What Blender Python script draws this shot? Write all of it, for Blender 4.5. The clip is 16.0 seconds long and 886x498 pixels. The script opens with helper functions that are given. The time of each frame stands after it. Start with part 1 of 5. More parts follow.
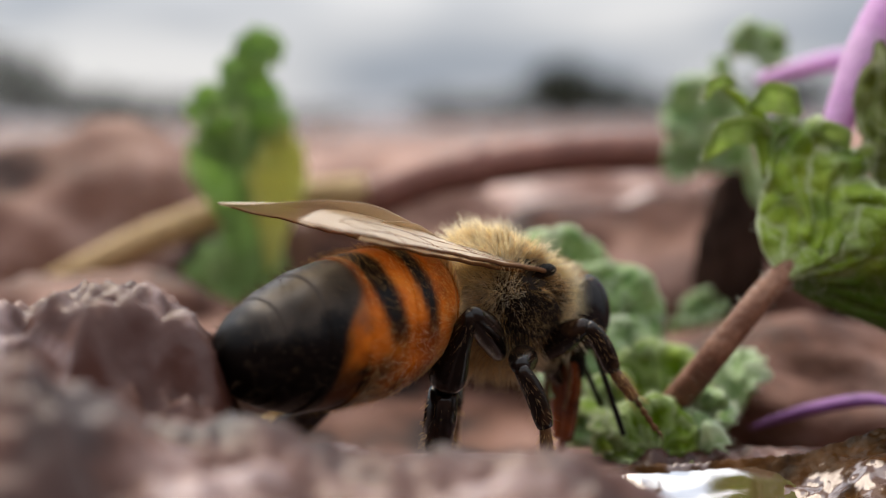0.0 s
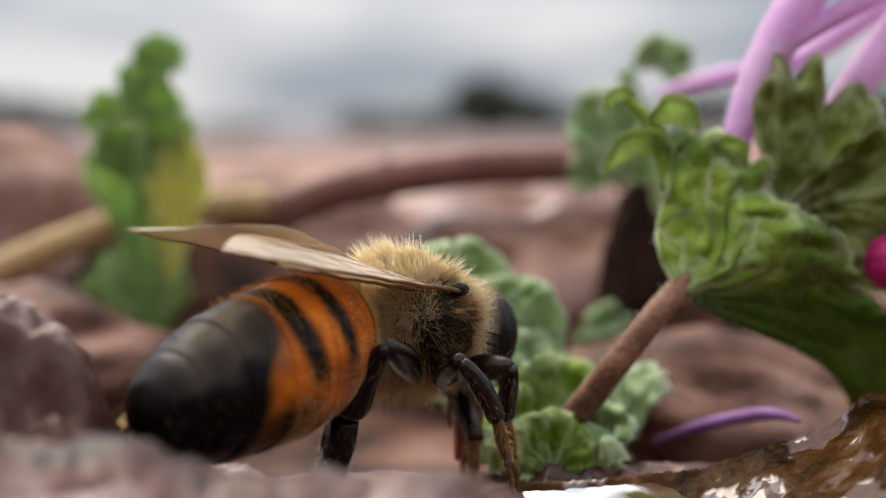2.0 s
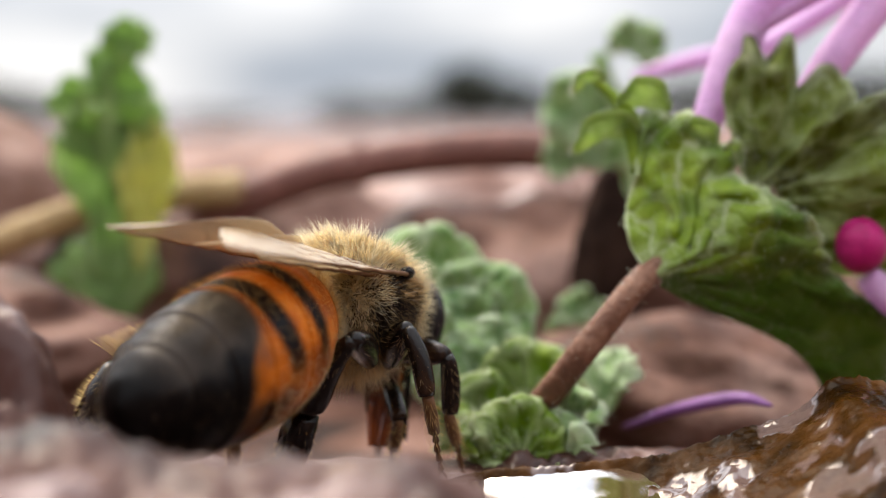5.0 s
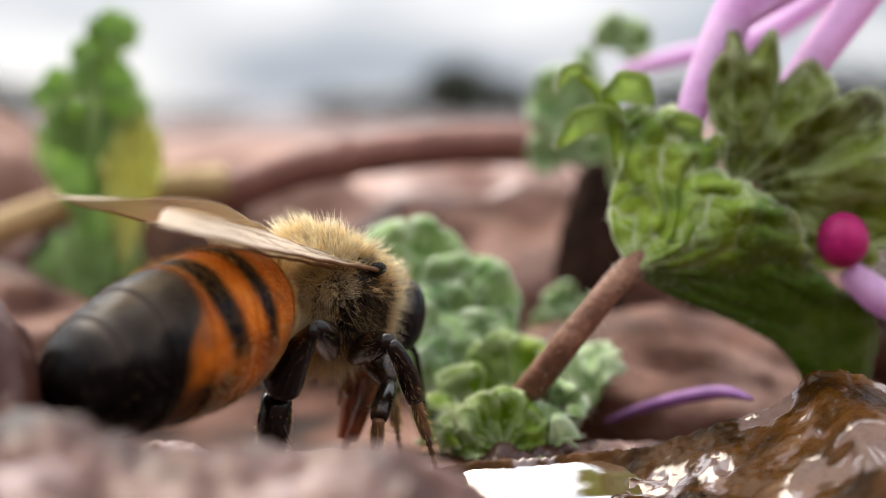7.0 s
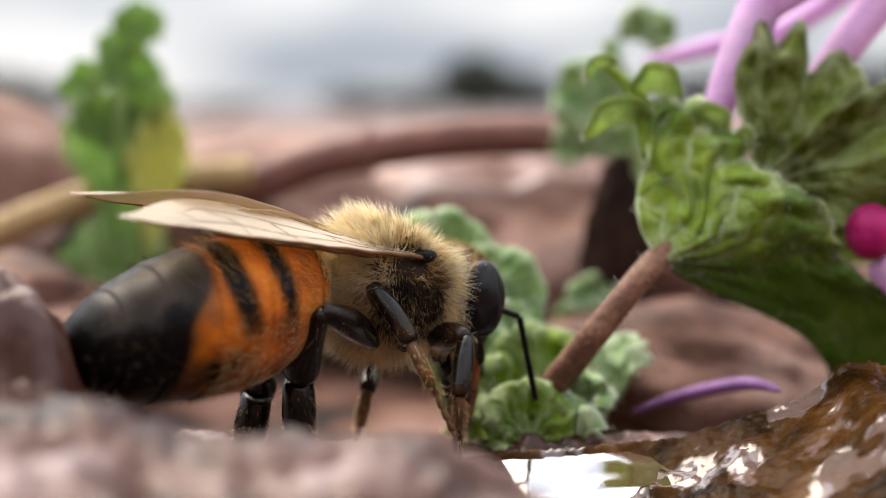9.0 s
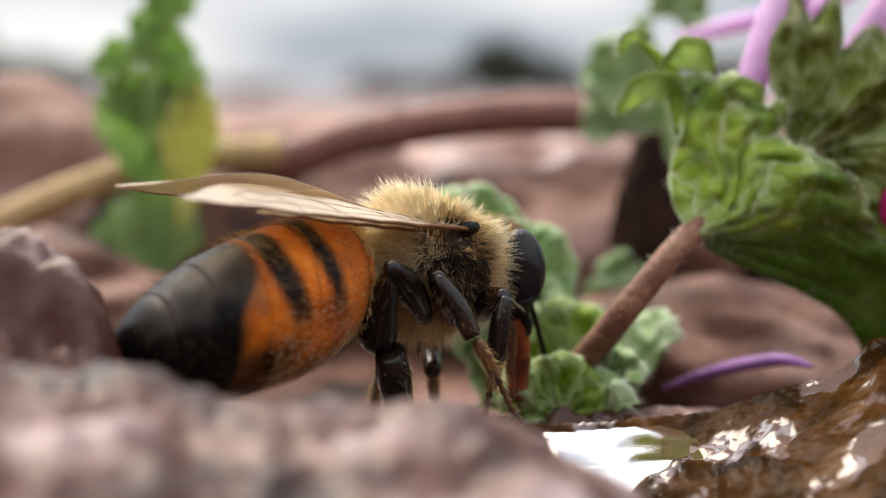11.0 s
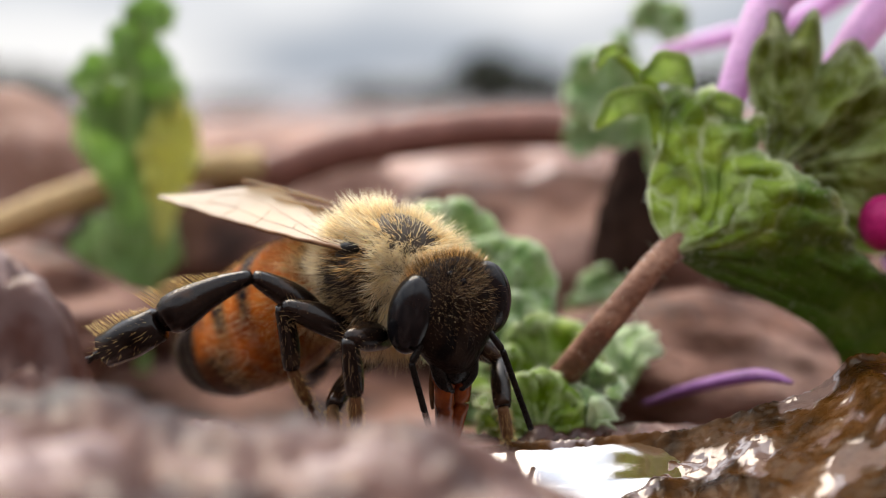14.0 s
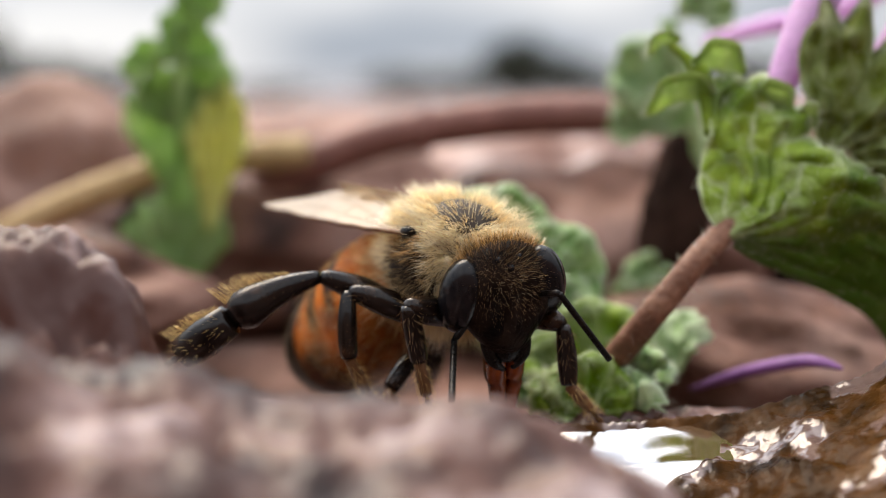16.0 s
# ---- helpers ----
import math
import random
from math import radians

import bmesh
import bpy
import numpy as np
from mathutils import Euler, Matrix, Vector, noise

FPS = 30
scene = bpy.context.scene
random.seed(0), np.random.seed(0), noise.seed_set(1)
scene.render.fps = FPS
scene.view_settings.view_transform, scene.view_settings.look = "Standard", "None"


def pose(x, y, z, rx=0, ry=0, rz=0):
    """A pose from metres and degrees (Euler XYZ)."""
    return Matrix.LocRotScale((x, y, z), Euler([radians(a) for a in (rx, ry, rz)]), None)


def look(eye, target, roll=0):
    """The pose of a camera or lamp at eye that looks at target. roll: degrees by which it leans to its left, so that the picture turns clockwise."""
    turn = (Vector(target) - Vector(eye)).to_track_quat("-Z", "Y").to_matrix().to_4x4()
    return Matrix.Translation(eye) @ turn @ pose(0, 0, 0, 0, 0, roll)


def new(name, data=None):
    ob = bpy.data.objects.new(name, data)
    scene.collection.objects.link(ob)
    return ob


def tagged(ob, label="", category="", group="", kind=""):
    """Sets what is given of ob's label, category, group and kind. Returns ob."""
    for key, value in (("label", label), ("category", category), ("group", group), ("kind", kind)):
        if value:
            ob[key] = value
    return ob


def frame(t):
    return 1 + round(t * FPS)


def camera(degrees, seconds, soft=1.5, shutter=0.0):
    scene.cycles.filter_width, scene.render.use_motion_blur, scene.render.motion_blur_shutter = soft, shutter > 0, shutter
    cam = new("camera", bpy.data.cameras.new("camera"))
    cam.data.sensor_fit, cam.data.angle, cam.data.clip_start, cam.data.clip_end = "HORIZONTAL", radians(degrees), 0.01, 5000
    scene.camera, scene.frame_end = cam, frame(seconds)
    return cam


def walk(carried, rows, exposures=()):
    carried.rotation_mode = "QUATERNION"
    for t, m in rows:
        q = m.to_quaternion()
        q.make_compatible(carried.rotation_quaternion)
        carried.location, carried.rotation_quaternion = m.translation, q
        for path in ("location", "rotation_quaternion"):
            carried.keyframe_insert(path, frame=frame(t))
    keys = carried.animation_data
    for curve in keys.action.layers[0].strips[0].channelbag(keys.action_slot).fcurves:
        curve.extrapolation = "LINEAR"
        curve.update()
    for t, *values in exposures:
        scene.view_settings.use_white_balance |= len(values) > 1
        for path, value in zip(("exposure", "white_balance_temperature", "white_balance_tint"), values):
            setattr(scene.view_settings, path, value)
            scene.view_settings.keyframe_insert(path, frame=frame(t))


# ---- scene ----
# All lengths below are in millimetres; MM turns them into metres.
MM = 0.001


def v3(x, y, z):
    return Vector((x * MM, y * MM, z * MM))


def at(x, y, z, rx=0, ry=0, rz=0):
    return pose(x * MM, y * MM, z * MM, rx, ry, rz)


def eye_at(t, x, y, z, turn, tilt, lean):
    a, b = radians(turn), radians(tilt)
    eye = v3(x, y, z)
    way = Vector((math.sin(a) * math.cos(b), math.cos(a) * math.cos(b), math.sin(b)))
    return (t, look(eye, eye + way * 0.04, lean))


# ---- camera ----
cam = camera(40, 16.0, soft=0.8)
cam.data.dof.use_dof = True
cam.data.dof.focus_distance = 0.0381
cam.data.dof.aperture_fstop = 36
CAMERA_PATH = [
    eye_at(0.0, -1.62, -41.55, 11.51, -5.03, -5.83, -0.64),
    eye_at(0.5, -1.37, -41.17, 11.61, -3.72, -5.51, -0.45),
    eye_at(1.0, -1.05, -40.76, 11.65, -2.35, -5.15, -0.41),
    eye_at(1.5, -0.84, -40.63, 11.52, -2.21, -5.50, -0.23),
    eye_at(2.0, -0.71, -40.45, 11.38, -1.37, -5.25, -0.17),
    eye_at(2.5, -0.56, -40.27, 11.41, -1.09, -5.48, -0.08),
    eye_at(3.0, -0.43, -40.02, 11.38, -0.92, -5.75, -0.21),
    eye_at(5.5, -0.06, -39.83, 11.13, -0.34, -5.79, -0.06),
    eye_at(6.0, 0.09, -39.54, 11.14, -0.09, -6.16, 0.05),
    eye_at(6.5, 0.16, -39.67, 11.08, -0.06, -6.32, -0.03),
    eye_at(7.0, 0.00, -40.00, 11.00, 0.00, -5.90, 0.10),
    eye_at(7.5, 0.08, -39.81, 10.91, -0.06, -5.75, 0.07),
    eye_at(8.0, 0.02, -39.90, 10.87, -0.32, -5.75, 0.13),
    eye_at(8.5, -0.11, -39.99, 10.91, -0.66, -6.19, 0.04),
    eye_at(9.0, -0.36, -40.08, 10.95, -0.83, -6.25, 0.09),
    eye_at(9.5, -0.56, -40.36, 10.71, -1.66, -6.32, 0.13),
    eye_at(10.0, -0.67, -40.37, 10.61, -1.99, -6.61, 0.14),
    eye_at(12.5, -0.44, -40.02, 10.76, -1.93, -7.21, 0.18),
    eye_at(13.0, -0.32, -39.93, 10.74, -1.73, -6.98, 0.17),
    eye_at(13.5, -0.22, -39.87, 10.79, -1.54, -6.77, 0.11),
    eye_at(14.0, -0.24, -39.91, 10.76, -1.46, -6.49, 0.13),
    eye_at(14.5, -0.54, -40.10, 10.71, -1.86, -6.58, 0.21),
    eye_at(15.0, -0.68, -40.26, 10.72, -2.57, -6.87, 0.14),
    eye_at(15.5, -0.95, -40.51, 10.66, -2.95, -6.99, 0.30),
    eye_at(16.0, -1.04, -40.55, 10.65, -2.88, -7.00, 0.30),
]

walk(cam, CAMERA_PATH, [(0.0, -0.26, 7200, 10), (3.2, -0.20, 7200, 10), (5.3, 0.14, 7200, 10), (10.2, 0.08, 7200, 10), (16.0, 0.04, 7200, 10)])

# ---- light ----
SUN_ELEVATION, SUN_BEARING = 54, -32
world = bpy.data.worlds.new("sky")
scene.world = world
world.use_nodes = True
wn, wl = world.node_tree.nodes, world.node_tree.links
wn.clear()
sky = wn.new("ShaderNodeTexSky")
sky.sky_type = "NISHITA"
sky.sun_disc = False
sky.sun_elevation, sky.sun_rotation = radians(SUN_ELEVATION), radians(SUN_BEARING)
coord = wn.new("ShaderNodeTexCoord")
stretch = wn.new("ShaderNodeMapping")
stretch.inputs["Scale"].default_value = (2.2, 2.2, 11.0)
cloud = wn.new("ShaderNodeTexNoise")
cloud.inputs["Scale"].default_value = 1.3
cloud.inputs["Detail"].default_value = 4
cover = wn.new("ShaderNodeValToRGB")
cover.color_ramp.elements[0].position, cover.color_ramp.elements[1].position = 0.38, 0.62
cover.color_ramp.elements[0].color = (0.40, 0.48, 0.63, 1)
cover.color_ramp.elements[1].color = (1.0, 1.05, 1.16, 1)
dim = wn.new("ShaderNodeVectorMath")
dim.operation = "SCALE"
dim.inputs["Scale"].default_value = 0.06
both = wn.new("ShaderNodeMix")
both.data_type = "RGBA"
both.inputs["Factor"].default_value = 0.86
back = wn.new("ShaderNodeBackground")
world_out = wn.new("ShaderNodeOutputWorld")
wl.new(coord.outputs["Generated"], stretch.inputs["Vector"])
wl.new(stretch.outputs["Vector"], cloud.inputs["Vector"])
wl.new(cloud.outputs["Fac"], cover.inputs["Fac"])
wl.new(sky.outputs["Color"], dim.inputs[0])
wl.new(dim.outputs["Vector"], both.inputs["A"])
wl.new(cover.outputs["Color"], both.inputs["B"])
# an overcast sky grows brighter towards the zenith
split = wn.new("ShaderNodeSeparateXYZ")
rise = wn.new("ShaderNodeMapRange")
rise.inputs["From Min"].default_value, rise.inputs["From Max"].default_value = 0.08, 0.6
rise.inputs["To Min"].default_value, rise.inputs["To Max"].default_value = 0.97, 2.5
wl.new(coord.outputs["Generated"], split.inputs["Vector"])
wl.new(split.outputs["Z"], rise.inputs["Value"])
# and brighter round the veiled sun, duller opposite to it
_e, _b = radians(SUN_ELEVATION), radians(SUN_BEARING)
TO_SUN = (math.sin(_b) * math.cos(_e), math.cos(_b) * math.cos(_e), math.sin(_e))
near_sun = wn.new("ShaderNodeVectorMath")
near_sun.operation = "DOT_PRODUCT"
near_sun.inputs[1].default_value = TO_SUN
slant = wn.new("ShaderNodeMapRange")
slant.inputs["From Min"].default_value, slant.inputs["From Max"].default_value = -0.8, 0.75
slant.inputs["To Min"].default_value, slant.inputs["To Max"].default_value = 0.80, 1.05
glow = wn.new("ShaderNodeMapRange")
glow.interpolation_type = "SMOOTHSTEP"
glow.inputs["From Min"].default_value, glow.inputs["From Max"].default_value = 0.70, 1.0
glow.inputs["To Min"].default_value, glow.inputs["To Max"].default_value = 0.0, 3.0
times_ = wn.new("ShaderNodeMath")
times_.operation = "MULTIPLY"
plus = wn.new("ShaderNodeMath")
wl.new(coord.outputs["Generated"], near_sun.inputs[0])
wl.new(near_sun.outputs["Value"], slant.inputs["Value"])
wl.new(near_sun.outputs["Value"], glow.inputs["Value"])
wl.new(rise.outputs["Result"], times_.inputs[0])
wl.new(slant.outputs["Result"], times_.inputs[1])
wl.new(times_.outputs["Value"], plus.inputs[0])
wl.new(glow.outputs["Result"], plus.inputs[1])
wl.new(plus.outputs["Value"], back.inputs["Strength"])
wl.new(both.outputs["Result"], back.inputs["Color"])
wl.new(back.outputs["Background"], world_out.inputs["Surface"])
sun = new("sun", bpy.data.lights.new("sun", "SUN"))
sun.data.energy, sun.data.angle, sun.data.color = 3.2, radians(34), (1.0, 0.86, 0.70)
sun.matrix_world = look(TO_SUN, (0, 0, 0))


# ---- materials ----
def material(name, stops, grain=1.0, rough=(0.6, 0.8), bump=0.3, detail=6.0, metal=0.0, coat=0.0, coat_rough=0.05,
             through_light=0.0, fine=None, island=0.0, rich=0.55, stretch=(1, 1, 1), subsurface=0.0, ior=1.34):
    """A mottled surface: colour stops over noise of so many grains a millimetre, a finer speckle, relief and gloss."""
    m = bpy.data.materials.new(name)
    m.use_nodes = True
    n, k = m.node_tree.nodes, m.node_tree.links
    p = n["Principled BSDF"]
    tc = n.new("ShaderNodeTexCoord")
    mp = n.new("ShaderNodeMapping")
    mp.inputs["Scale"].default_value = tuple(1000 * s for s in stretch)
    k.new(tc.outputs["Object"], mp.inputs["Vector"])
    a = n.new("ShaderNodeTexNoise")
    a.inputs["Scale"].default_value, a.inputs["Detail"].default_value, a.inputs["Roughness"].default_value = grain, detail, rich
    k.new(mp.outputs["Vector"], a.inputs["Vector"])
    ramp = n.new("ShaderNodeValToRGB")
    els = ramp.color_ramp.elements
    while len(els) < len(stops):
        els.new(0.5)
    for e, (pos, c) in zip(els, stops):
        e.position, e.color = pos, (*c, 1)
    k.new(a.outputs["Fac"], ramp.inputs["Fac"])
    b = n.new("ShaderNodeTexNoise")
    b.inputs["Scale"].default_value, b.inputs["Detail"].default_value = (fine or grain * 7), 4
    k.new(mp.outputs["Vector"], b.inputs["Vector"])
    hsv = n.new("ShaderNodeHueSaturation")
    rng = n.new("ShaderNodeMapRange")
    rng.inputs["To Min"].default_value, rng.inputs["To Max"].default_value = 0.7, 1.3
    k.new(b.outputs["Fac"], rng.inputs["Value"])
    val = rng.outputs["Result"]
    if island:
        geo = n.new("ShaderNodeNewGeometry")
        ir = n.new("ShaderNodeMapRange")
        ir.inputs["To Min"].default_value, ir.inputs["To Max"].default_value = 1 - island, 1 + island
        k.new(geo.outputs["Random Per Island"], ir.inputs["Value"])
        mul = n.new("ShaderNodeMath")
        mul.operation = "MULTIPLY"
        k.new(val, mul.inputs[0])
        k.new(ir.outputs["Result"], mul.inputs[1])
        val = mul.outputs["Value"]
    k.new(val, hsv.inputs["Value"])
    k.new(ramp.outputs["Color"], hsv.inputs["Color"])
    k.new(hsv.outputs["Color"], p.inputs["Base Color"])
    rr = n.new("ShaderNodeMapRange")
    rr.inputs["To Min"].default_value, rr.inputs["To Max"].default_value = rough
    k.new(b.outputs["Fac"], rr.inputs["Value"])
    k.new(rr.outputs["Result"], p.inputs["Roughness"])
    p.inputs["Metallic"].default_value = metal
    p.inputs["IOR"].default_value = ior
    p.inputs["Coat Weight"].default_value, p.inputs["Coat Roughness"].default_value = coat, coat_rough
    if subsurface:
        p.inputs["Subsurface Weight"].default_value = subsurface
        p.inputs["Subsurface Radius"].default_value = (0.0006, 0.0004, 0.0002)
    if bump:
        bm_ = n.new("ShaderNodeBump")
        bm_.inputs["Strength"].default_value, bm_.inputs["Distance"].default_value = bump, 0.0002
        add = n.new("ShaderNodeMath")
        k.new(a.outputs["Fac"], add.inputs[0])
        k.new(b.outputs["Fac"], add.inputs[1])
        k.new(add.outputs["Value"], bm_.inputs["Height"])
        k.new(bm_.outputs["Normal"], p.inputs["Normal"])
    if through_light:
        out = n["Material Output"]
        tl = n.new("ShaderNodeBsdfTranslucent")
        k.new(hsv.outputs["Color"], tl.inputs["Color"])
        mx = n.new("ShaderNodeMixShader")
        mx.inputs["Fac"].default_value = through_light
        k.new(p.outputs["BSDF"], mx.inputs[1])
        k.new(tl.outputs["BSDF"], mx.inputs[2])
        k.new(mx.outputs["Shader"], out.inputs["Surface"])
    return m


def marked(m, attribute, colour, strength=1.0):
    """Lays a second pigment over a material where a mesh attribute says so."""
    n, k = m.node_tree.nodes, m.node_tree.links
    p = n["Principled BSDF"]
    att = n.new("ShaderNodeAttribute")
    att.attribute_name = attribute
    mix = n.new("ShaderNodeMix")
    mix.data_type = "RGBA"
    old = p.inputs["Base Color"].links[0].from_socket
    fac = n.new("ShaderNodeMath")
    fac.operation = "MULTIPLY"
    fac.inputs[1].default_value = strength
    k.new(att.outputs["Fac"], fac.inputs[0])
    k.new(fac.outputs["Value"], mix.inputs["Factor"])
    k.new(old, mix.inputs["A"])
    mix.inputs["B"].default_value = (*colour, 1)
    for l in list(m.node_tree.links):
        if l.from_socket == old and l.to_node.type == "BSDF_TRANSLUCENT":
            k.new(mix.outputs["Result"], l.to_socket)
    k.new(mix.outputs["Result"], p.inputs["Base Color"])
    return m


# the palest stop paints whitish wet highlights into the mottling
SCORIA = material("scoria", [(0.36, (0.010, 0.004, 0.003)), (0.43, (0.040, 0.013, 0.008)), (0.49, (0.088, 0.036, 0.023)), (0.55, (0.165, 0.090, 0.073)), (0.64, (0.38, 0.30, 0.295))],
                  grain=0.26, rough=(0.35, 0.65), bump=0.45, fine=2.0, coat=0.20, coat_rough=0.2, ior=1.3)
marked(SCORIA, "damp", (0.050, 0.014, 0.008))
SCORIA_BROWN = material("brown_scoria", [(0.37, (0.012, 0.005, 0.004)), (0.47, (0.11, 0.048, 0.031)), (0.58, (0.19, 0.098, 0.072)), (0.72, (0.30, 0.195, 0.165))],
                        grain=0.10, rough=(0.5, 0.85), bump=0.7, fine=1.6)
# a paler scoria for the stones more than 60 mm back
SCORIA_FAR = material("pale_far_scoria", [(0.34, (0.09, 0.04, 0.03)), (0.47, (0.26, 0.14, 0.105)), (0.58, (0.43, 0.29, 0.245)), (0.70, (0.60, 0.49, 0.45))],
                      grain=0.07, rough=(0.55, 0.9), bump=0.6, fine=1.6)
WET_ROCK = material("wet_rock", [(0.34, (0.008, 0.003, 0.0004)), (0.46, (0.028, 0.011, 0.0013)), (0.58, (0.052, 0.021, 0.005)), (0.70, (0.10, 0.052, 0.024))],
                    grain=0.6, rough=(0.2, 0.35), bump=0.2, fine=3.4, coat=1.0, coat_rough=0.05, ior=1.1)
# part of the film's pale sky reflection is painted into the rock colour
marked(WET_ROCK, "film", (0.27, 0.19, 0.18), 0.35)
_w = WET_ROCK.node_tree.nodes.new("ShaderNodeAttribute")
_w.attribute_name = "film"
WET_ROCK.node_tree.links.new(_w.outputs["Fac"], WET_ROCK.node_tree.nodes["Principled BSDF"].inputs["Coat Weight"])
WET_ROCK.node_tree.nodes["Principled BSDF"].inputs["Coat IOR"].default_value = 1.5
PALE_ROCK = material("pale_rock", [(0.3, (0.36, 0.28, 0.26)), (0.6, (0.66, 0.58, 0.57))], grain=0.1, rough=(0.5, 0.8), bump=0.5)
# near-black brown that stands in for shade between the stones
GAP_SHADE = material("gap_shade", [(0.3, (0.008, 0.005, 0.004)), (0.7, (0.045, 0.025, 0.018))], grain=0.3, bump=0.6, rough=(0.8, 0.95), ior=1.1)
WATER = bpy.data.materials.new("water")
WATER.use_nodes = True
_p = WATER.node_tree.nodes["Principled BSDF"]
_p.inputs["Base Color"].default_value = (0.09, 0.055, 0.025, 1)
_p.inputs["Transmission Weight"].default_value, _p.inputs["Roughness"].default_value, _p.inputs["IOR"].default_value = 0.0, 0.02, 4.2
_n = WATER.node_tree.nodes.new("ShaderNodeTexNoise")
_n.inputs["Scale"].default_value = 110
_b2 = WATER.node_tree.nodes.new("ShaderNodeBump")
_b2.inputs["Strength"].default_value, _b2.inputs["Distance"].default_value = 0.006, 0.0004
WATER.node_tree.links.new(_n.outputs["Fac"], _b2.inputs["Height"])
WATER.node_tree.links.new(_b2.outputs["Normal"], _p.inputs["Normal"])

LEAF = marked(material("hairy_green_leaf", [(0.34, (0.045, 0.10, 0.005)), (0.50, (0.19, 0.32, 0.017)), (0.66, (0.42, 0.53, 0.075))], grain=0.25,
                       rough=(0.42, 0.7), bump=0.6, fine=5, through_light=0.55), "vein", (0.60, 0.68, 0.42), 0.85)
marked(LEAF, "deep", (0.045, 0.13, 0.006), 0.8)
LEAF_UNDER = marked(material("pale_leaf_underside", [(0.34, (0.13, 0.22, 0.012)), (0.50, (0.23, 0.34, 0.026)), (0.66, (0.42, 0.52, 0.09))], grain=0.25,
                             rough=(0.42, 0.7), bump=0.5, fine=5, through_light=0.38), "vein", (0.68, 0.75, 0.50), 0.85)
# dark green mottling, and painted shade for the blade's hanging lower half
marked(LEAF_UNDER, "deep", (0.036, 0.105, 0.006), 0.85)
LEAF_OLIVE = marked(material("olive_leaf", [(0.34, (0.075, 0.070, 0.008)), (0.50, (0.14, 0.19, 0.014)), (0.66, (0.28, 0.36, 0.05))], grain=0.25,
                             rough=(0.42, 0.7), bump=0.6, fine=5, through_light=0.5), "vein", (0.50, 0.58, 0.32), 0.8)
marked(LEAF_OLIVE, "deep", (0.04, 0.085, 0.006), 0.8)
LEAF_PALE = marked(material("pale_green_leaf", [(0.36, (0.07, 0.19, 0.04)), (0.50, (0.27, 0.43, 0.15)), (0.66, (0.58, 0.69, 0.42))], grain=0.3,
                            rough=(0.5, 0.75), bump=0.5, fine=5, through_light=0.4), "vein", (0.66, 0.74, 0.56), 0.8)
LEAF_FAR = marked(material("soft_green_leaf", [(0.34, (0.20, 0.38, 0.10)), (0.50, (0.44, 0.62, 0.26)), (0.66, (0.66, 0.77, 0.46))], grain=0.2,
                           rough=(0.5, 0.8), bump=0.3, through_light=0.72), "vein", (0.30, 0.40, 0.18), 0.5)
LEAF_YELLOW = marked(material("yellowed_leaf", [(0.30, (0.54, 0.56, 0.14)), (0.55, (0.74, 0.74, 0.24)), (0.75, (0.82, 0.84, 0.42))], grain=0.2,
                              rough=(0.5, 0.8), bump=0.3, through_light=0.5), "vein", (0.5, 0.5, 0.2), 0.4)
STEM = material("reddish_stem", [(0.3, (0.065, 0.026, 0.014)), (0.5, (0.16, 0.070, 0.040)), (0.7, (0.32, 0.175, 0.115))], grain=0.5, stretch=(1, 1, 1),
                rough=(0.4, 0.65), bump=0.5, fine=4)
STRAW = material("dry_straw", [(0.3, (0.28, 0.18, 0.07)), (0.6, (0.45, 0.32, 0.16))], grain=0.2, rough=(0.5, 0.7))
DEAD_STEM = material("dead_red_stem", [(0.3, (0.09, 0.032, 0.024)), (0.6, (0.22, 0.10, 0.08))], grain=0.15, rough=(0.4, 0.6))
PETAL = material("lilac_petal", [(0.3, (0.66, 0.36, 0.68)), (0.6, (0.82, 0.56, 0.84))], grain=0.4, rough=(0.4, 0.6), bump=0.25, fine=6, through_light=0.35)
PETAL_DARK = material("purple_petal", [(0.3, (0.13, 0.04, 0.17)), (0.6, (0.26, 0.11, 0.31))], grain=0.4, rough=(0.35, 0.6), bump=0.3, through_light=0.15)
BUD = material("magenta_bud", [(0.3, (0.28, 0.0, 0.07)), (0.6, (0.50, 0.015, 0.16))], grain=0.8, rough=(0.3, 0.5), bump=0.3, through_light=0.1)
TREE_GREEN = material("dark_foliage", [(0.3, (0.025, 0.034, 0.022)), (0.6, (0.06, 0.072, 0.048))], grain=0.001, bump=0, island=0.3)
HILL = material("grey_scrub", [(0.3, (0.07, 0.075, 0.09)), (0.6, (0.14, 0.14, 0.16))], grain=0.0003, bump=0)
BARK = material("bark", [(0.3, (0.05, 0.03, 0.02)), (0.6, (0.12, 0.08, 0.06))], grain=0.01)

ORANGE = marked(material("orange_cuticle", [(0.32, (0.26, 0.055, 0.005)), (0.5, (0.54, 0.138, 0.012)), (0.70, (0.68, 0.245, 0.034))], grain=0.55,
                         rough=(0.26, 0.40), bump=0.08, fine=11, ior=1.18), "dark", (0.0022, 0.0016, 0.0014), 1.0)
# sheen of the sky, painted grey-brown over the dark rear rings
marked(ORANGE, "sheen", (0.055, 0.043, 0.034), 1.0)
BLACK = material("black_cuticle", [(0.3, (0.0015, 0.0012, 0.0012)), (0.6, (0.005, 0.004, 0.0035)), (0.8, (0.020, 0.012, 0.008))], grain=1.2,
                 rough=(0.2, 0.36), bump=0.12, fine=14, ior=1.25)
LEG = material("glossy_leg", [(0.3, (0.003, 0.002, 0.002)), (0.6, (0.010, 0.006, 0.004)), (0.78, (0.04, 0.018, 0.008))], grain=0.8, rough=(0.10, 0.2), bump=0.08, fine=12, ior=1.33)
